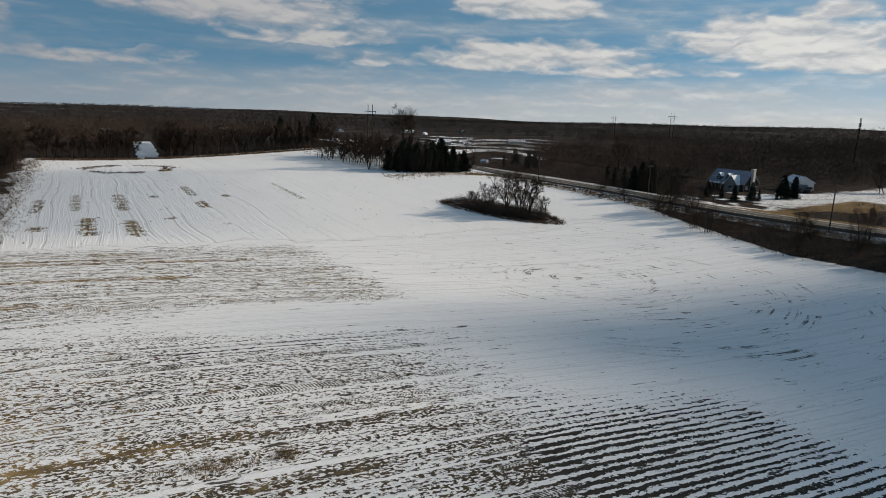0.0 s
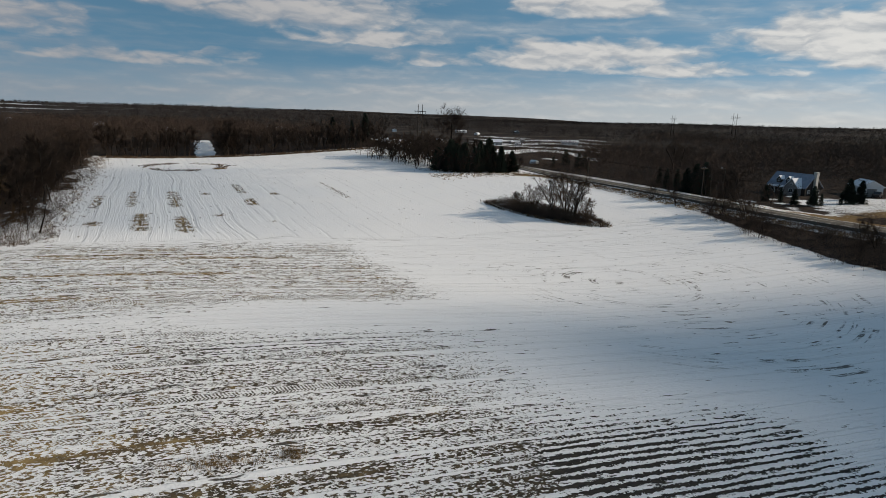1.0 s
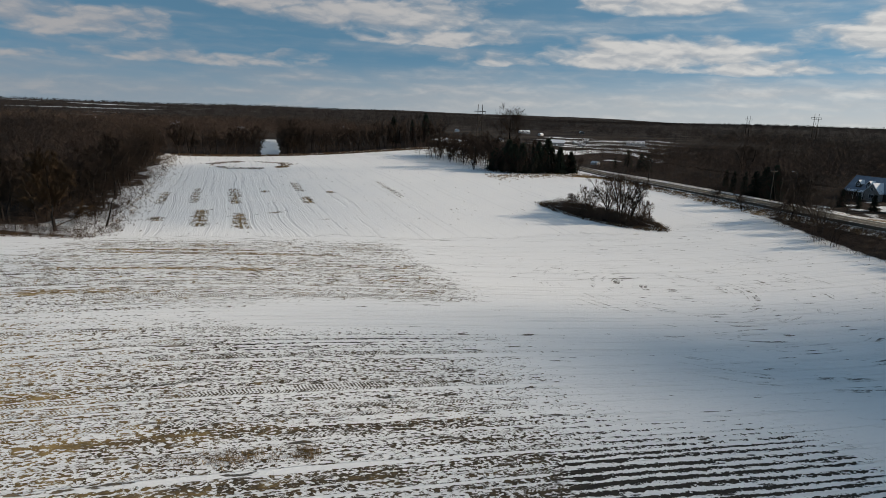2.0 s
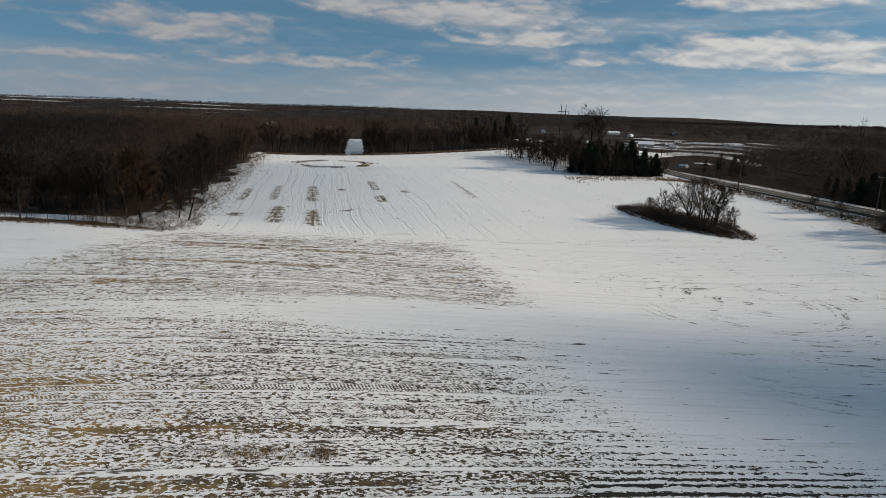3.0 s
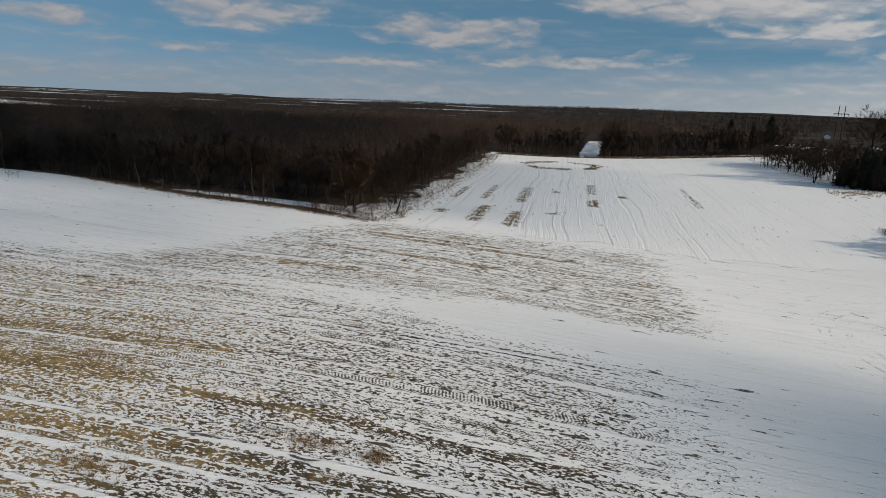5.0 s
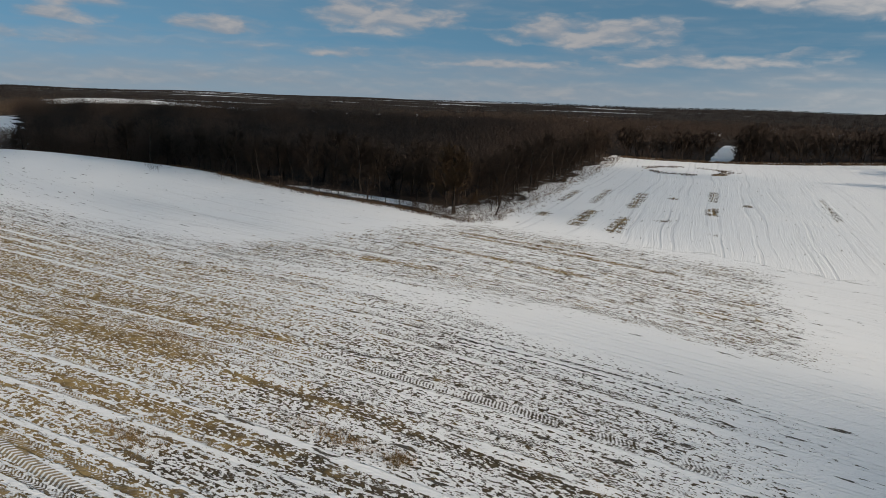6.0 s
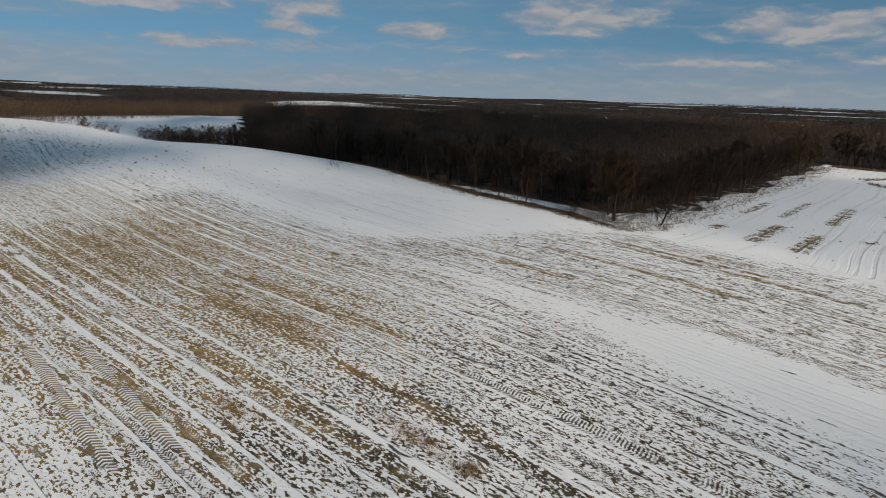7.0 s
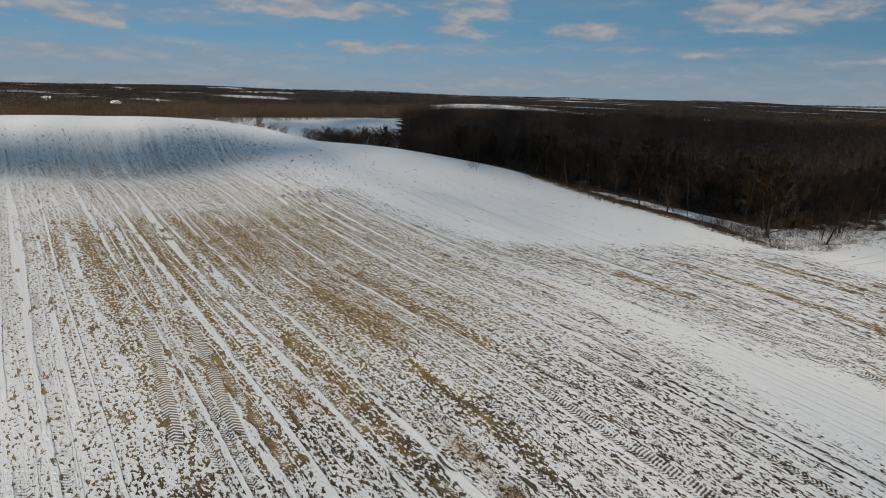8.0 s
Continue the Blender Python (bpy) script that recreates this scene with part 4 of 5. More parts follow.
# thicket on its island in the field
for n, (xx, yy, hh, sp, st) in enumerate([(83.5, 120.5, 7.0, 0.4, 5), (85.5, 116.5, 11.0, 0.30, 6), (86.8, 113.6, 11.6, 0.28, 6), (87.4, 110.8, 10.4, 0.30, 6), (88.4, 107.8, 5.5, 0.4, 4), (81.6, 124.5, 4.2, 0.6, 4)]):
    k = tagged(bare_tree(70 + n, hh, sp, limbs=9, subs=8, twigs=6500, fork=0.2, width=0.026, stems=st), "many-stemmed bare tree in the field thicket", "tree", "thicket trees")
    k.matrix_basis = on_ground(xx, yy, n * 1.3)
x, y, r = scatter(72, 96, 100, 134, 0.66, 7, lambda a, b: isle(a, b) > 0.2)
tagged(wood_mass("thicket", x, y, r.uniform(1.3, 3.2, len(x)) * np.clip(isle(x, y), 0.5, 1), 105, WOODS, 0.085, 8, fat=1.7), "dark tangled low brush on a small island in the snow", "thicket", kind="stuff")
p_ = tagged(mesh_object("post", *stem([(0, 0, -0.3), (0, 0, 1.0), (0, 0, 2.3), (0, 0, 2.36)], [0.14, 0.135, 0.13, 0.02], 8), POLE_WOOD), "weathered wooden post at the thicket end", "post")
p_.matrix_basis = on_ground(91.2, 109.5)

r = np.random.default_rng(78)
a = r.uniform(0, 6.283, 700)
q = 1.02 + r.normal(size=700) * 0.07
ye = 116 + np.where(np.sin(a) < 0, 13.5, 17.5) * q * np.sin(a)
edge_spots = (84.5 + (116 - ye) * 0.28 + 5.0 * q * np.cos(a), ye, r)

# brush and shrubs between field and road
x, y, r = scatter(132, 152, 60, 215, 2.1, 153, lambda a, b: (a > 133 + np.clip(b - 160, 0, None) ** 2 * 0.0028) & (a < 146 + np.clip(b - 120, 0, 40) * 0.15) & ((b > 108) | (b < 84)) & (lumps(a, b, 5.0, 1.0) > -0.35))
tagged(wood_mass("roadside_brush", x, y, r.uniform(1.0, 3.4, len(x)), 60, WOODS, 0.10, 154, fat=1.6), "dark tangled brush across the road", "brush", kind="stuff")
x, y, r = scatter(98, 121, -10, 128, 1.1, 9, lambda a, b: (a > 100.5 + np.clip(b - 60, 0, 60) * 0.33 + 2 * lumps(a, b, 5)) & (a < 120.0) & (lumps(a, b, 4.0, 3.0) > -0.95))
tagged(wood_mass("roadside_brush", x, y, r.uniform(1.0, 2.8, len(x)) + 1.7 * np.clip(lumps(x, y, 3.5), 0, 1), 56, WOODS, 0.10, 10, fat=1.6), "dark low brush along the road bank", "brush", kind="stuff")
x, y, r = scatter(137, 176, 108, 150, 2.6, 155, lambda a, b: ~((a > 156) & (b < 128)))
tagged(wood_mass("roadside_brush", x, y, r.uniform(2.0, 5.5, len(x)), 70, WOODS, 0.11, 156, fat=1.6), "bare saplings and brush behind the house", "brush", kind="stuff")
shrubs = [bare_tree(90 + s, 5.0, 0.42, limbs=11, subs=8, twigs=1700, fork=0.10, width=0.045, stems=3) for s in range(3)]
for s in shrubs:
    tagged(s, "dark leafless shrub on the road bank", "shrub", "roadside shrubs")
rs = np.random.default_rng(5)
places = [(117.5, 101, 1.3), (119, 98, 1.6), (117, 95, 1.1), (118.5, 92, 1.2), (115, 88, 0.9), (112.5, 70, 0.8), (113, 61, 0.9), (117, 55, 1.0), (116, 49, 1.2), (114, 44, 1.1),
          (108, 79, 0.7), (110, 84, 0.8), (119, 112, 0.8), (118.6, 120, 0.6), (112, 53, 0.7), (109, 47, 0.9), (117.5, 38, 1.2), (111, 36, 1.0), (106, 60, 0.6), (117, 66, 0.7)]
for n, (xx, yy, s) in enumerate(places):
    m = on_ground(xx, yy, rs.uniform(0, 6.28), s)
    if n < 3:
        shrubs[n].matrix_basis = m
    else:
        copy_thing(shrubs[n % 3], m)

# spruces and bare trees north of the field
spruces = [spruce(100 + s, 11.0, 0.23 + 0.05 * s) for s in range(3)]
for s in spruces:
    tagged(s, "dark green spruce in a dense group", "spruce", "spruce group")
places = [(95, 194, 0.95), (98, 191, 1.05), (98.5, 197, 1.1), (102, 190, 0.9), (103, 195, 1.15), (106, 189, 1.05), (107, 195, 1.0), (110, 187, 1.0), (111, 192, 1.1), (113.5, 186, 0.85),
          (115, 190, 0.95), (116.5, 185.5, 0.8), (94, 191, 0.7), (100, 188, 0.8), (104, 187, 0.75), (108, 185.5, 0.8), (112, 184.5, 0.7), (118, 188, 0.8), (109, 199, 1.1), (95, 200, 1.0), (101, 201, 1.1), (106, 201, 1.2), (112, 197, 1.0), (116.5, 193, 0.9), (92.5, 197, 0.8)]
for n, (xx, yy, s) in enumerate(places):
    m = on_ground(xx, yy, n * 1.1, s * 0.88) @ Matrix.Diagonal((0.85 + 0.5 * (n * 0.618 % 1), 0.85 + 0.5 * (n * 0.618 % 1), 0.9 + 0.2 * (n * 0.37 % 1), 1))
    if n < 3:
        spruces[n].matrix_basis = m
    else:
        copy_thing(spruces[n % 3], m)
for n, (xx, yy, s) in enumerate([(146.5, 104.6, 0.48), (147, 101.2, 0.4), (149.6, 98.0, 0.45), (158, 96.5, 0.42), (161, 96, 0.5), (164, 95.5, 0.55), (166.5, 97, 0.55), (168, 101, 0.6), (146, 108.5, 0.4), (150.5, 96.6, 0.4)]):
    k = copy_thing(spruces[n % 3], on_ground(xx, yy, n * 0.7, s))
    tagged(k, "dark green spruce beside the house", "spruce", "spruces by the house")
for n, (xx, yy, s) in enumerate([(139, 132, 0.75), (137.5, 127, 0.7), (141, 124, 0.8), (140, 137, 0.7), (143, 129, 0.8), (138, 121, 0.6), (142, 142, 0.7), (150, 192, 0.7), (156, 196, 0.6), (147, 204, 0.6), (163, 218, 0.7)]):
    k = copy_thing(spruces[n % 3], on_ground(xx, yy, n * 0.9, s))
    tagged(k, "dark green spruce across the road", "spruce", "spruces across the road")
for n, (xx, yy, s) in enumerate([(98.7, 314.9, 1.5), (89.5, 317.6, 1.38), (105.3, 312.7, 1.42)]):
    k = copy_thing(spruces[n % 3], on_ground(xx, yy, n, s) @ Matrix.Diagonal((0.8, 0.8, 1, 1)))
    tagged(k, "tall dark pine rising above the far woods", "pine", "tall pines")

bush = tagged(bare_tree(110, 10.5, 0.66, limbs=13, subs=9, twigs=2600, fork=0.04, width=0.045, stems=2), "wide spreading bare tree with many low limbs", "tree")
bush.matrix_basis = on_ground(88.2, 203)
tall = tagged(bare_tree(111, 21.5, 0.55, limbs=18, subs=10, twigs=3600, fork=0.4, width=0.06), "tall pale bare tree above the spruces", "tree")
tall.matrix_basis = on_ground(103.5, 207)
grove = [bare_tree(112 + s, 11, 0.46, limbs=8, subs=9, twigs=4400, fork=0.08, width=0.05, stems=2) for s in range(3)]
for g in grove:
    tagged(g, "bare tree in the grove north of the field", "tree", "north grove")
for n, (xx, yy, s) in enumerate([(92, 250, 0.9), (95, 247, 1.0), (98, 252, 0.95), (101, 246, 1.0), (104, 250, 1.05), (98, 240, 0.9), (103, 238, 1.0), (108, 244, 1.0), (92, 222, 0.85), (97, 224, 0.9), (101, 218, 1.0), (106, 226, 1.1),
                                 (110, 215, 1.1), (112, 232, 1.0), (108, 208, 1.0), (99, 206, 0.95), (114, 204, 1.0), (89, 245, 0.8), (90, 256, 0.9), (94, 258, 0.9), (100, 257, 1.0), (106, 256, 1.0), (111, 250, 1.1), (94, 238, 0.9), (90, 232, 0.8), (95, 230, 0.9), (100, 230, 1.0), (104, 222, 1.0), (93, 214, 0.8), (97, 212, 0.9), (109, 238, 1.0), (113, 222, 1.0), (116, 212, 1.0), (96, 190, 0.7), (103, 189, 0.8), (109, 187, 0.75), (114, 184, 0.7), (92, 193, 0.8), (118, 183, 0.6), (98, 187.5, 0.6)]):
    m = on_ground(xx, yy, n * 1.7, s)
    if n < 3:
        grove[n].matrix_basis = m
    else:
        copy_thing(grove[n % 3], m)
for n in range(46):
    xx = -12 + n * 2.6 + rs.uniform(-1, 1)
    if abs(xx - 25) > 5.5:
        k = copy_thing(grove[n % 3], on_ground(xx, 278.5 + max(xx, 0) * 0.16 + rs.uniform(-1.5, 3), n * 1.9, rs.uniform(0.85, 1.25)))
        tagged(k, "bare brown tree along the far edge of the field", "tree", "far edge trees")
for n in range(24):
    yy = 281 + n * 3.7 + rs.uniform(-1, 1)
    k = copy_thing(grove[n % 3], on_ground(lane_x(yy) + 8.5 + 3.6 * (n % 2) + rs.uniform(-0.8, 0.8), yy, n * 2.3, rs.uniform(0.95, 1.3)))
    tagged(k, "bare brown tree beside the snowy lane in the far woods", "tree", "lane trees")
x, y, r = scatter(89, 118, 207, 266, 4.4, 54, lambda a, b: (a > 91) | (b > 238))
tagged(wood_mass("grove_thicket", x, y, r.uniform(7, 13, len(x)), 170, WOODS, 0.08, 55, fat=1.3), "close-grown bare saplings filling the north grove", "grove", kind="stuff")
x, y, r = scatter(93, 119, 184, 204, 3.6, 56)
tagged(wood_mass("grove_thicket", x, y, r.uniform(4, 9, len(x)), 150, WOODS, 0.07, 57, fat=1.3), "bare brown saplings among the spruces", "grove", kind="stuff")
x, y, r = scatter(88, 116, 184, 258, 2.4, 52, lambda a, b: (b < 206) & (b > 184 + (a < 100) * 5) | (b > 236) & (a > 91))
tagged(wood_mass("undergrowth", x, y, r.uniform(0.6, 2.4, len(x)), 40, WOODS, 0.06, 53, fat=1.6), "dark undergrowth below the spruces and grove", "undergrowth", kind="stuff")
for n, (xx, yy, s) in enumerate([(133.5, 108, 0.8), (136, 112, 0.7), (134, 116, 0.8), (188, 179, 1.2), (182, 176, 1.1), (193, 184, 1.15), (137, 100, 0.6), (206, 94, 0.9), (211, 92, 0.8), (216, 90, 0.9)]):
    k = copy_thing(grove[n % 3], on_ground(xx, yy, n * 2.1, s))
    tagged(k, "bare tree standing across the road", "tree", "trees across the road")
for n, (xx, s) in enumerate([(-190, 0.45), (-166, 0.6), (-158, 0.66), (-151, 0.6), (-146, 0.7), (-139, 0.66), (-133, 0.75), (-127, 0.7), (-121, 0.85), (-115, 0.8)]):
    k = copy_thing(grove[n % 3], on_ground(xx, float(brow(xx)) + 5 + n % 3 * 2, n * 2.1, s))
    tagged(k, "small bare tree on the hill brow", "tree", "hill brow trees")


# dry grass and weeds
def tufts(name, x, y, r, per, height, mat, label, width=0.03):
    t = np.repeat(np.arange(len(x)), per)
    base = np.stack([x[t] + r.normal(size=len(t)) * 0.16, y[t] + r.normal(size=len(t)) * 0.16, np.zeros(len(t))], -1)
    base[:, 2] = ground_z(base[:, 0], base[:, 1]) - 0.03
    way = unit(r.normal(size=base.shape) * 0.45 + np.array([0, 0, 1]))
    tagged(mesh_object(name, *blades(base, way, height * r.uniform(0.4, 1.2, len(t)), width * r.uniform(0.6, 1.5, len(t)), r), mat), label, "grass", kind="stuff")


tufts("dry_grass", *edge_spots, 9, 0.8, WEED, "dry grass round the thicket in the field", 0.05)
r = np.random.default_rng(77)
a = r.uniform(0, 6.283, 700) ** 1.0
q = 1 + r.normal(size=700) * 0.10
ok = np.sin(a * 3 + 1.0) + np.sin(a * 7) * 0.7 + r.random(700) * 1.4 > 0.3
q = q * (1 + 0.05 * np.sin(a * 5) + 0.04 * np.sin(a * 11))
tufts("dry_grass", (14.6 + 12.5 * q * np.cos(a))[ok], (234 + 15 * q * np.sin(a))[ok], r, 9, 0.5, WEED, "ring of dry brown grass round a hollow in the field", 0.08)
xe, ye = r.uniform(-95, -13, 1900), None
ye = wood_edge(xe) + 0.6 + r.normal(size=1900) * 1.0
tufts("dry_grass", xe[::2], ye[::2], r, 8, 0.7, WEED, "dry brown grass along the wood edge", 0.04)
ye = r.uniform(102, 268, 1800)
tufts("dry_grass", -13.5 + r.normal(size=1800) * 2.0, ye, r, 4, 0.5, WEED, "dry tan grass along the wood flank", 0.06)
xe = r.uniform(-14, 100, 1500)
tufts("dry_grass", xe, 272 + np.clip(xe, 0, 200) * 0.16 + r.normal(size=1500) * 1.5, r, 8, 1.0, WEED, "brown weeds along the far field edge", 0.1)
xe = r.uniform(84, 121, 480)
tufts("dry_grass", xe, 180 - np.clip(xe - 112, 0, 20) * 0.3 + r.normal(size=480) * 3.5, r, 8, 0.6, STRAW, "dry tan grass below the spruces", 0.07)
ye = r.uniform(20, 172, 1800)
tufts("dry_grass", 120.3 + r.normal(size=1800) * 1.2, ye, r, 8, 0.6, WEED, "brown weeds on the road bank", 0.06)
for cx, cy, rx, ry, n in [(5, 31, 1.9, 0.35, 90), (-4.3, 25.4, 1.3, 0.5, 60), (-14, 36.5, 2.5, 0.5, 80), (8.6, 30.9, 0.35, 0.3, 40)]:
    tufts("grass_tuft", cx + r.normal(size=n) * rx, cy + r.normal(size=n) * ry, r, 14, 0.28, STRAW, "tuft of dry golden grass in the stubble", 0.03)
n = 5200
xe, ye = r.uniform(-45, 22, n), r.uniform(14, 48, n)
ok = lumps(xe * 0.25, ye * 6, 5.0, 1.0) > 0.0
tufts("stubble", xe[ok], ye[ok], r, 6, 0.12, STRAW, "short cut straw stubble poking through thin snow", 0.025)


# ---- buildings ----
def gable(w, h0, h1, over=0.35, thick=0.22):
    """Outline of a roof with two slopes, in x and z."""
    k = (h1 - h0) / (w / 2)
    e = w / 2 + over
    return [(-e, h0 - over * k), (0, h1), (e, h0 - over * k), (e, h0 - over * k + thick), (0, h1 + thick * 1.2), (-e, h0 - over * k + thick)]


def window(parent, x, y, z, w, h, turn, label=""):
    """A framed window whose outside faces local -y."""
    m = pose(x, y, z, 0, 0, turn)
    t = 0.09
    f = part("window", box((-w / 2, w / 2, -0.05, 0.03, 0, t), (-w / 2, w / 2, -0.05, 0.03, h - t, h), (-w / 2, -w / 2 + t, -0.05, 0.03, t, h - t), (w / 2 - t, w / 2, -0.05, 0.03, t, h - t),
                           (-0.03, 0.03, -0.04, 0.02, t, h - t)), TRIM, parent, label, m)
    part("pane", box((-w / 2 + t, w / 2 - t, -0.015, 0.015, t, h - t)), GLASS, f)
    return f


def family_house():
    """One and a half storeys, ridge along y, front to the west."""
    ob = new("house")
    L, D = 15.0, 9.0
    body = [(-D / 2, 0), (D / 2, 0), (D / 2, 3.0), (0, 7.4), (-D / 2, 3.0)]
    part("wall", prism(body, -L / 2, L / 2), WALL_DARK, ob, "dark stained siding")
    part("roof", prism(gable(D, 3.0, 7.4), -L / 2 - 0.4, L / 2 + 0.4), ROOF_SHADED, ob, "steep roof under thin snow, its blue shade put into the colour")
    for y in (3.6, -0.2):
        d = part("dormer", prism([(-0.9, 3.9), (0.9, 3.9), (0.9, 5.3), (0, 6.3), (-0.9, 5.3)], 0, 2.4), WALL_DARK, ob, "small gabled dormer", pose(-4.0, y, 0, 0, 0, -90))
        part("dormer_roof", prism(gable(1.8, 5.3, 6.3, 0.25, 0.15), -0.25, 2.8), SNOW, d)
        window(d, 0, -0.02, 4.4, 0.9, 1.0, 0)
    wing = part("front_gable", prism([(-2.6, 0), (2.6, 0), (2.6, 3.0), (0, 5.9), (-2.6, 3.0)], 0, 4.2), WALL_GREY, ob, "pale front gable", pose(-6.6, -3.4, 0, 0, 0, -90))
    part("gable_roof", prism(gable(5.2, 3.0, 5.9), -0.3, 5.2), SNOW, wing)
    window(wing, 0, -0.02, 1.0, 1.6, 1.4, 0)
    window(wing, 0, -0.02, 3.5, 0.9, 1.0, 0)
    part("chimney", box((-0.7, 0.7, -L / 2 - 0.9, -L / 2 + 0.2, -0.3, 8.3), (-0.8, 0.8, -L / 2 - 1.0, -L / 2 + 0.3, 8.3, 8.55), bevel=0.04), STONE, ob, "tall pale stone chimney")
    for y in (5.6, 2.6, 0.4):
        window(ob, -D / 2 - 0.02, y, 0.9, 1.2, 1.3, -90)
    window(ob, 2.4, -L / 2 - 0.02, 0.9, 1.3, 1.3, 0)
    window(ob, -2.6, -L / 2 - 0.02, 0.9, 1.3, 1.3, 0)
    door = part("door", box((-D / 2 - 0.09, -D / 2 + 0.02, 1.2, 2.1, 0, 2.1), bevel=0.02), TRIM, ob, "white front door")
    part("porch", prism([(-D / 2 - 2.2, 2.5), (-D / 2 - 2.2, 2.65), (-D / 2, 3.15), (-D / 2, 2.95)], -0.6, 6.6), SNOW, ob, "snow-covered porch roof")
    for y in (-0.3, 3.0, 6.3):
        part("porch_post", box((-D / 2 - 2.1, -D / 2 - 1.95, y - 0.07, y + 0.07, 0, 2.5)), TRIM, ob)
    return tagged(ob, "one-and-a-half-storey dark house with snowy dormered roof and stone chimney", "house")


def shed():
    ob = new("shed")
    part("wall", prism([(-3, 0), (3, 0), (3, 3.0), (0, 4.6), (-3, 3.0)], -4, 4), WALL_WHITE, ob)
    part("roof", prism(gable(6, 3.0, 4.6), -4.3, 4.3), SNOW, ob, "snow-covered shed roof")
    part("door", box((-1.3, 1.3, -4.06, -3.98, 0, 2.4), bevel=0.02), WALL_GREY, ob, "wide grey shed door")
    window(ob, -3.02, 1.0, 1.2, 0.9, 0.8, -90)
    return tagged(ob, "small white shed with a snowy roof near the house", "shed")


def far_house(w, l, h, ridge, wall, label, category="house"):
    ob = new("house" if category == "house" else category)
    part("wall", prism([(-w / 2, -0.5), (w / 2, -0.5), (w / 2, h), (0, ridge), (-w / 2, h)], -l / 2, l / 2), wall, ob)
    part("roof", prism(gable(w, h, ridge), -l / 2 - 0.3, l / 2 + 0.3), SNOW, ob, "snow-covered roof")
    for y in (-l / 4, l / 4):
        window(ob, -w / 2 - 0.02, y, 1.0, 1.2, 1.3, -90)
    window(ob, 0, -l / 2 - 0.02, 1.0, 1.3, 1.3, 0)
    part("door", box((-w / 2 - 0.07, -w / 2 + 0.02, -0.5, 0.5, -0.1, 2.0)), TRIM, ob)
    return tagged(ob, label, category)


h_ = family_house()
h_.matrix_basis = on_ground(168, 116.5, 0, 0.77, 0.1)
s_ = shed()
s_.matrix_basis = on_ground(186.5, 108, radians(-35), 0.95, 0.1)
white = far_house(8, 12, 3.2, 5.6, WALL_WHITE, "small white house with a snowy roof among far trees")
greyh = far_house(9, 15, 3.4, 6.0, WALL_GREY, "low grey house with a snowy roof among far trees")
barn = far_house(10, 22, 3.4, 5.8, WALL_WHITE, "long pale farm barn with a snowy roof", "barn")
for ob, xx, yy, deg in ((white, 22, 560, 70), (greyh, 210, 360, 60), (barn, 322, 430, 60)):
    ob.matrix_basis = on_ground(xx, yy, radians(deg), 0.62)
for ob, xx, yy, deg, s in ((white, 150, 222, 20, 0.42), (white, -35, 640, 80, 1.0), (white, 75, 690, 60, 1.1), (white, 118, 318, 80, 0.6), (white, 236, 372, 50, 0.7), (greyh, 262, 420, 80, 0.8), (white, 175, 372, 30, 0.6),
                           (greyh, -292, 84, 60, 0.8), (white, 125, 640, 60, 1.1), (barn, -420, 640, 40, 1.0), (white, 300, 470, 70, 0.7)):
    k = copy_thing(ob, on_ground(xx, yy, radians(deg), s))
    tagged(k, group="distant houses")

for n, (deg, d, s) in enumerate(HAMLET):
    k = copy_thing((white, barn, white, greyh)[n % 4], on_ground(d * math.cos(radians(deg)), d * math.sin(radians(deg)), radians(deg + 20 + 40 * (n % 3)), s * 0.6))
    tagged(k, group="distant houses")


def pickup():
    ob = new("pickup_truck")
    part("body", box((-2.5, 2.5, -0.9, 0.9, 0.45, 1.05), bevel=0.08), CAR_PAINT, ob)
    part("cab", prism([(-0.9, 1.05), (1.1, 1.05), (0.7, 1.75), (-0.7, 1.75)], -0.8, 0.8), GLASS, ob, "dark glazed cab")
    part("cab_roof", box((-0.72, 0.72, -0.78, 0.78, 1.74, 1.80), bevel=0.02), CAR_PAINT, ob)
    for wx in (-1.6, 1.6):
        for wy in (-0.85, 0.85):
            w = mesh_object("wheel", *stem([(wx, wy - 0.12, 0.36), (wx, wy - 0.10, 0.36), (wx, wy + 0.10, 0.36), (wx, wy + 0.12, 0.36)], [0.30, 0.36, 0.36, 0.30], 14), TYRE, ob)
            mesh_object("rim", *stem([(wx, wy - 0.13, 0.36), (wx, wy, 0.36), (wx, wy + 0.13, 0.36)], [0.20, 0.22, 0.20], 10), STEEL, w)
    return tagged(ob, "dark parked pickup truck beside the white shed", "pickup truck")


truck = pickup()
truck.matrix_basis = on_ground(183.2, 102.6, radians(20))

# ---- poles and lines ----
def utility_pole():
    ob = new("utility_pole")
    mesh_object("pole", *tubes([(0, 0, -0.5)], [(0, 0, 8.2)], [0.15], [0.10], 8), POLE_WOOD, ob)
    part("crossarm", box((-1.1, 1.1, -0.06, 0.06, 7.5, 7.64), bevel=0.01), POLE_WOOD, ob)
    for x in (-1.0, -0.4, 0.4, 1.0):
        mesh_object("insulator", *stem([(x, 0, 7.6), (x, 0, 7.74), (x, 0, 7.86)], [0.03, 0.06, 0.03], 6), STEEL, ob)
    return tagged(ob, "weathered wooden utility pole with one crossarm", "utility pole", "poles along the road")


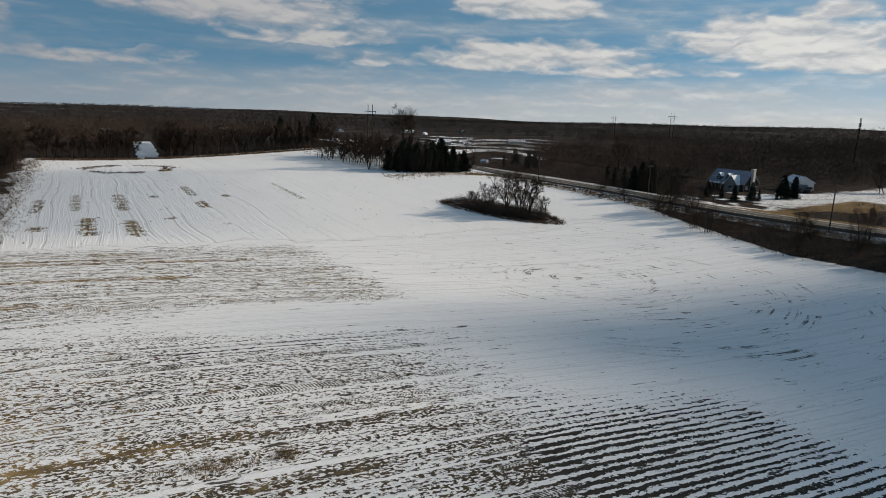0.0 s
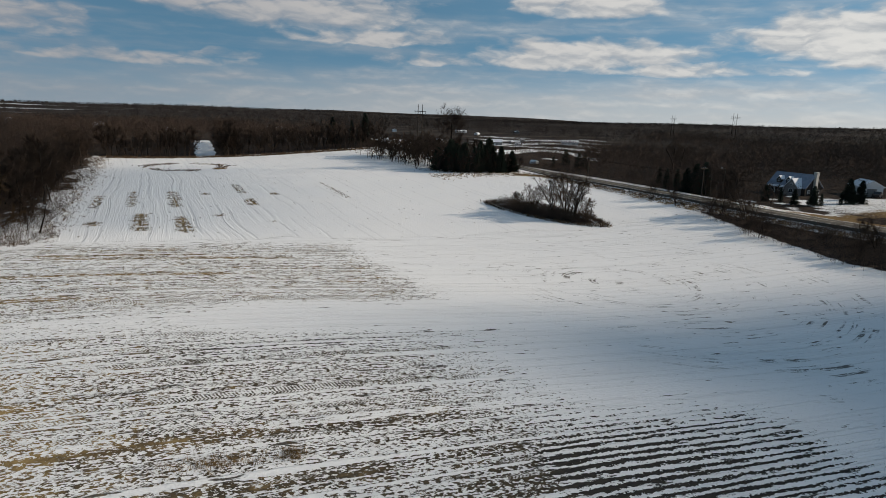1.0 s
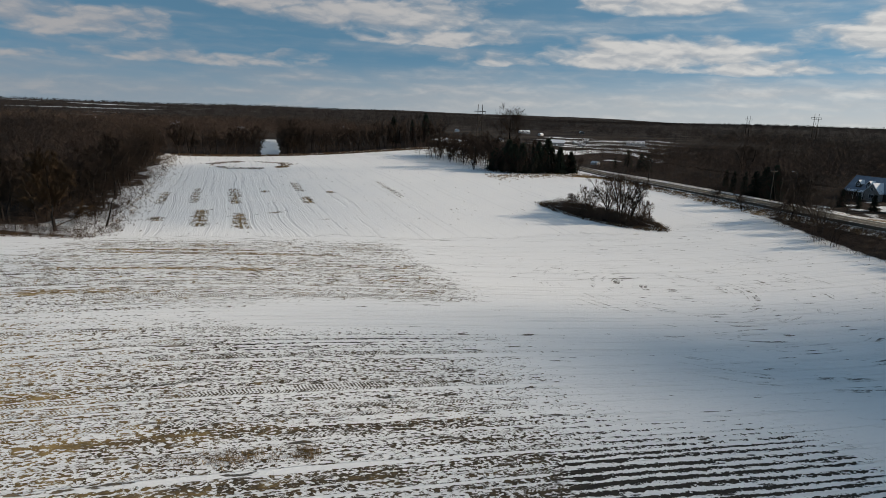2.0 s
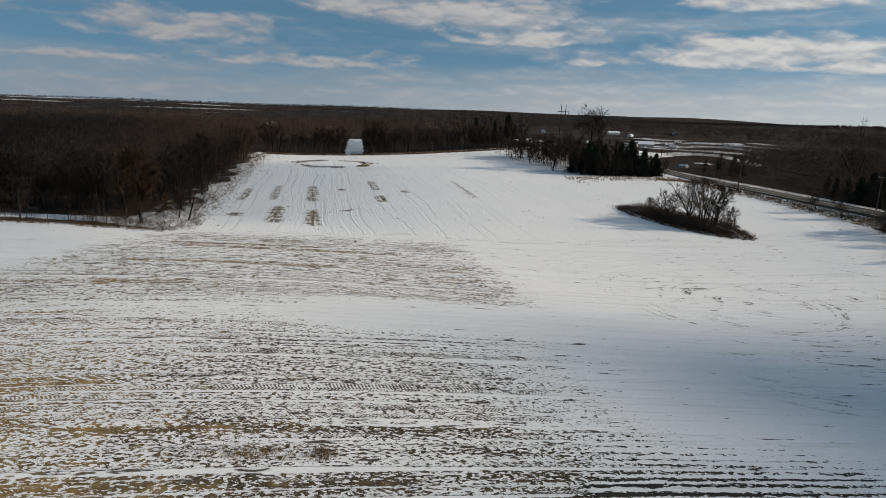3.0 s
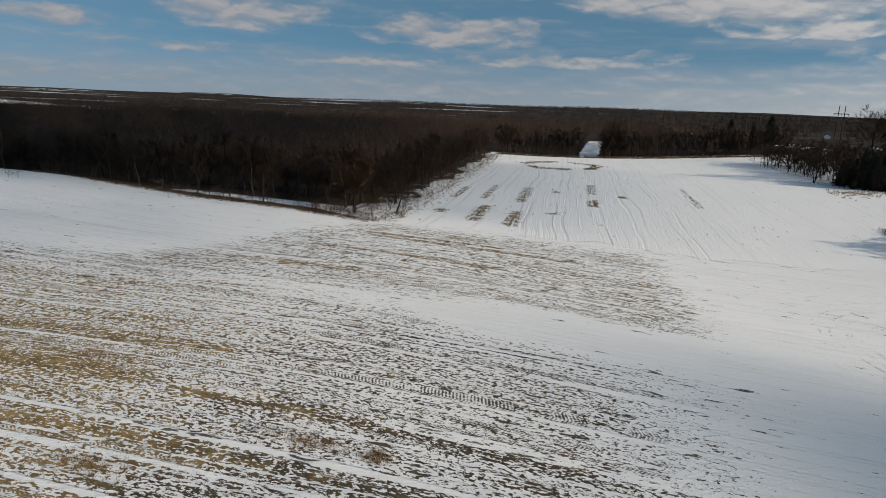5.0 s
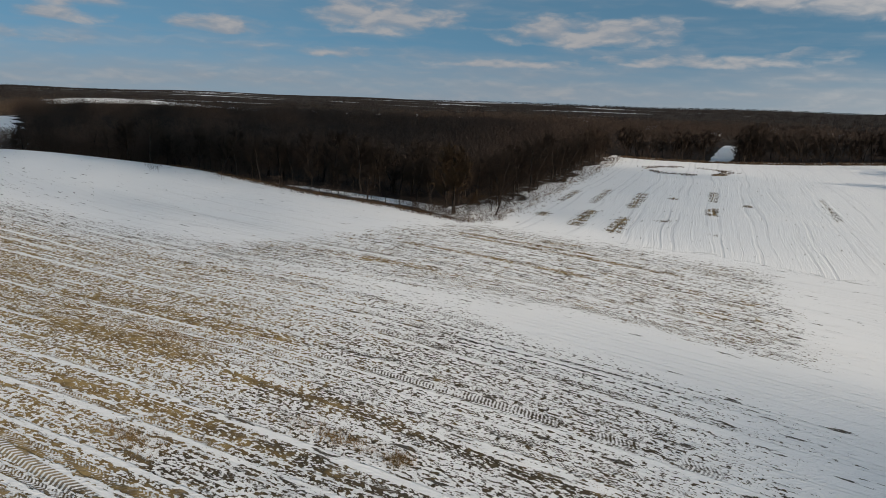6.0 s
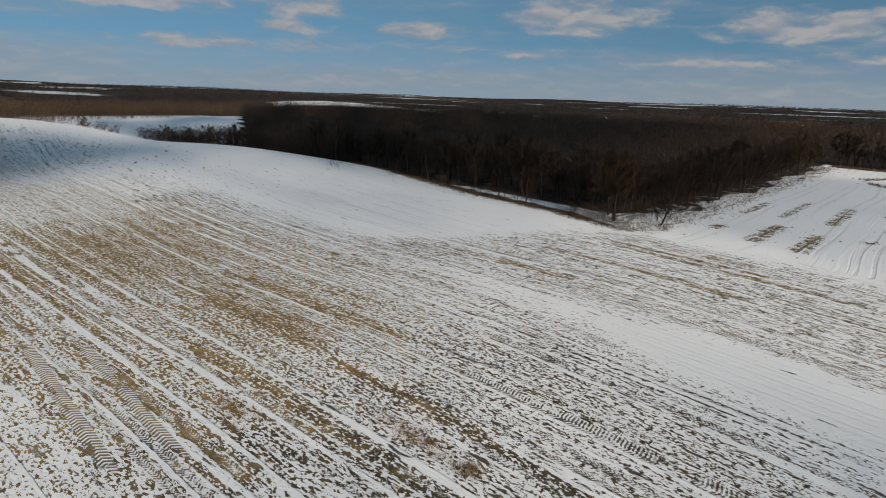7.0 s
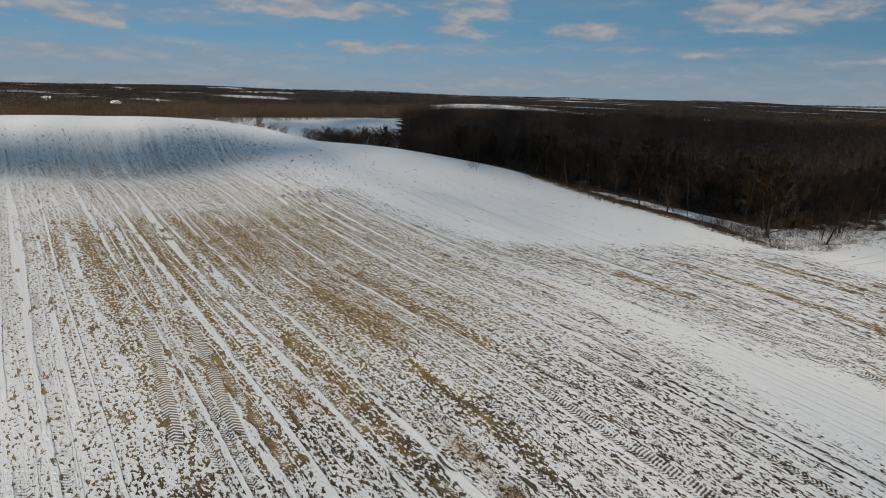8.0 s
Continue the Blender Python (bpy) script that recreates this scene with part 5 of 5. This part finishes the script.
pole = utility_pole()
POLES = [(125.5 - 4.6, 62.8, 1.0), (130.9, 115.5, 0.95), (120.9, 149.5, 0.95), (128.5, 203, 0.95), (119.5, 5, 1.0)]
pole.matrix_basis = on_ground(*POLES[0][:2], 0, POLES[0][2])
for xx, yy, s in POLES[1:]:
    copy_thing(pole, on_ground(xx, yy, 0, s))
lamp = new("street_lamp")
mesh_object("pole", *stem([(0, 0, -0.5), (0, 0, 4), (0, 0, 7.5), (0.3, 0, 7.8), (1.2, 0, 7.9)], [0.11, 0.1, 0.07, 0.05, 0.04], 8), POLE_WOOD, lamp)
part("lamp_head", box((1.1, 1.6, -0.12, 0.12, 7.82, 7.96), bevel=0.03), STEEL, lamp)
tagged(lamp, "wooden street lamp beside the road, unlit", "street lamp")
lamp.matrix_basis = on_ground(131.5, 109.5, radians(180))


def wire(p, q, sag, rad, parent):
    p, q = np.array(p, float), np.array(q, float)
    t = np.linspace(0, 1, 13)[:, None]
    c = p + (q - p) * t
    c[:, 2] -= sag * 4 * (t * (1 - t))[:, 0]
    mesh_object("wire", *stem(c, np.full(13, rad), 3), WIRE, parent)


line = tagged(new("power_line"), "thin dark power wires strung along the road", "power line")
order = [POLES[4], POLES[0], POLES[2], POLES[3]]
for a, b in zip(order, order[1:]):
    for off in (-1.0, 1.0):
        wire((a[0] + off, a[1], gz(a[0], a[1]) + 7.8 * a[2]), (b[0] + off, b[1], gz(b[0], b[1]) + 7.8 * b[2]), 0.7, 0.008, line)


def pylon(h, wide):
    ob = new("pylon")
    for x in (-2.6 * wide, 2.6 * wide):
        mesh_object("pole", *tubes([(x, 0, -0.5)], [(x * 0.92, 0, h)], [0.22], [0.14], 8), POLE_WOOD, ob)
        mesh_object("insulator", *tubes([(x * 2.2, 0, h * 0.86)], [(x * 2.2, 0, h * 0.80)], [0.10], [0.10], 6), STEEL, ob)
    mesh_object("insulator", *tubes([(0, 0, h * 0.86)], [(0, 0, h * 0.80)], [0.10], [0.10], 6), STEEL, ob)
    part("crossarm", box((-6.2 * wide, 6.2 * wide, -0.12, 0.12, h * 0.86, h * 0.86 + 0.28), bevel=0.02), POLE_WOOD, ob)
    part("crossarm", box((-5.0 * wide, 5.0 * wide, -0.1, 0.1, h * 0.80, h * 0.80 + 0.22), bevel=0.02), POLE_WOOD, ob)
    for s in (-1, 1):
        mesh_object("brace", *tubes([(-2.6 * s * wide, 0.16, h * 0.5)], [(2.5 * s * wide, 0.16, h * 0.78)], [0.09], [0.09], 5), POLE_WOOD, ob)
    return tagged(ob, "wooden H-frame power pylon with crossarms and braces", "pylon", "power pylons")


py = pylon(22.0, 0.42)
big = pylon(27.0, 0.72)
PYL = [(113.6, 260.3), (780, 775), (689, 579)]
py.matrix_basis = on_ground(*PYL[0], radians(-40))
big.matrix_basis = on_ground(*PYL[1], radians(-50), 1.15)
copy_thing(big, on_ground(*PYL[2], radians(-50), 1.12))
for n in range(3):
    k = copy_thing(py, on_ground(300 + n * 60, 150 - n * 12, radians(40), 0.85))
grid = tagged(new("power_line"), "thin power wires between the wooden pylons", "power line")
for off in (-2.4, 0.0, 2.4):
    wire((PYL[0][0] + off * 0.77, PYL[0][1] - off * 0.64, gz(*PYL[0]) + 17.0), (200 + off * 0.77, 330 - off * 0.64, gz(200, 330) + 18), 2.0, 0.025, grid)

# wire fence at the wood edge
fence = tagged(new("fence"), "old wire fence on thin wooden posts by the wood", "fence")
FX = np.arange(-60, -20, 3.0)
FY = wood_edge(FX) + 3.6
for xx, yy in zip(FX, FY):
    z = gz(xx, yy)
    mesh_object("post", *tubes([(xx, yy, z - 0.3)], [(xx, yy, z + 1.25)], [0.06], [0.05], 6), POLE_WOOD, fence)
for hgt in (0.5, 1.1):
    c = np.stack([FX, FY, ground_z(FX, FY) + hgt], -1)
    mesh_object("wire", *stem(c, np.full(len(c), 0.006), 3), WIRE, fence)
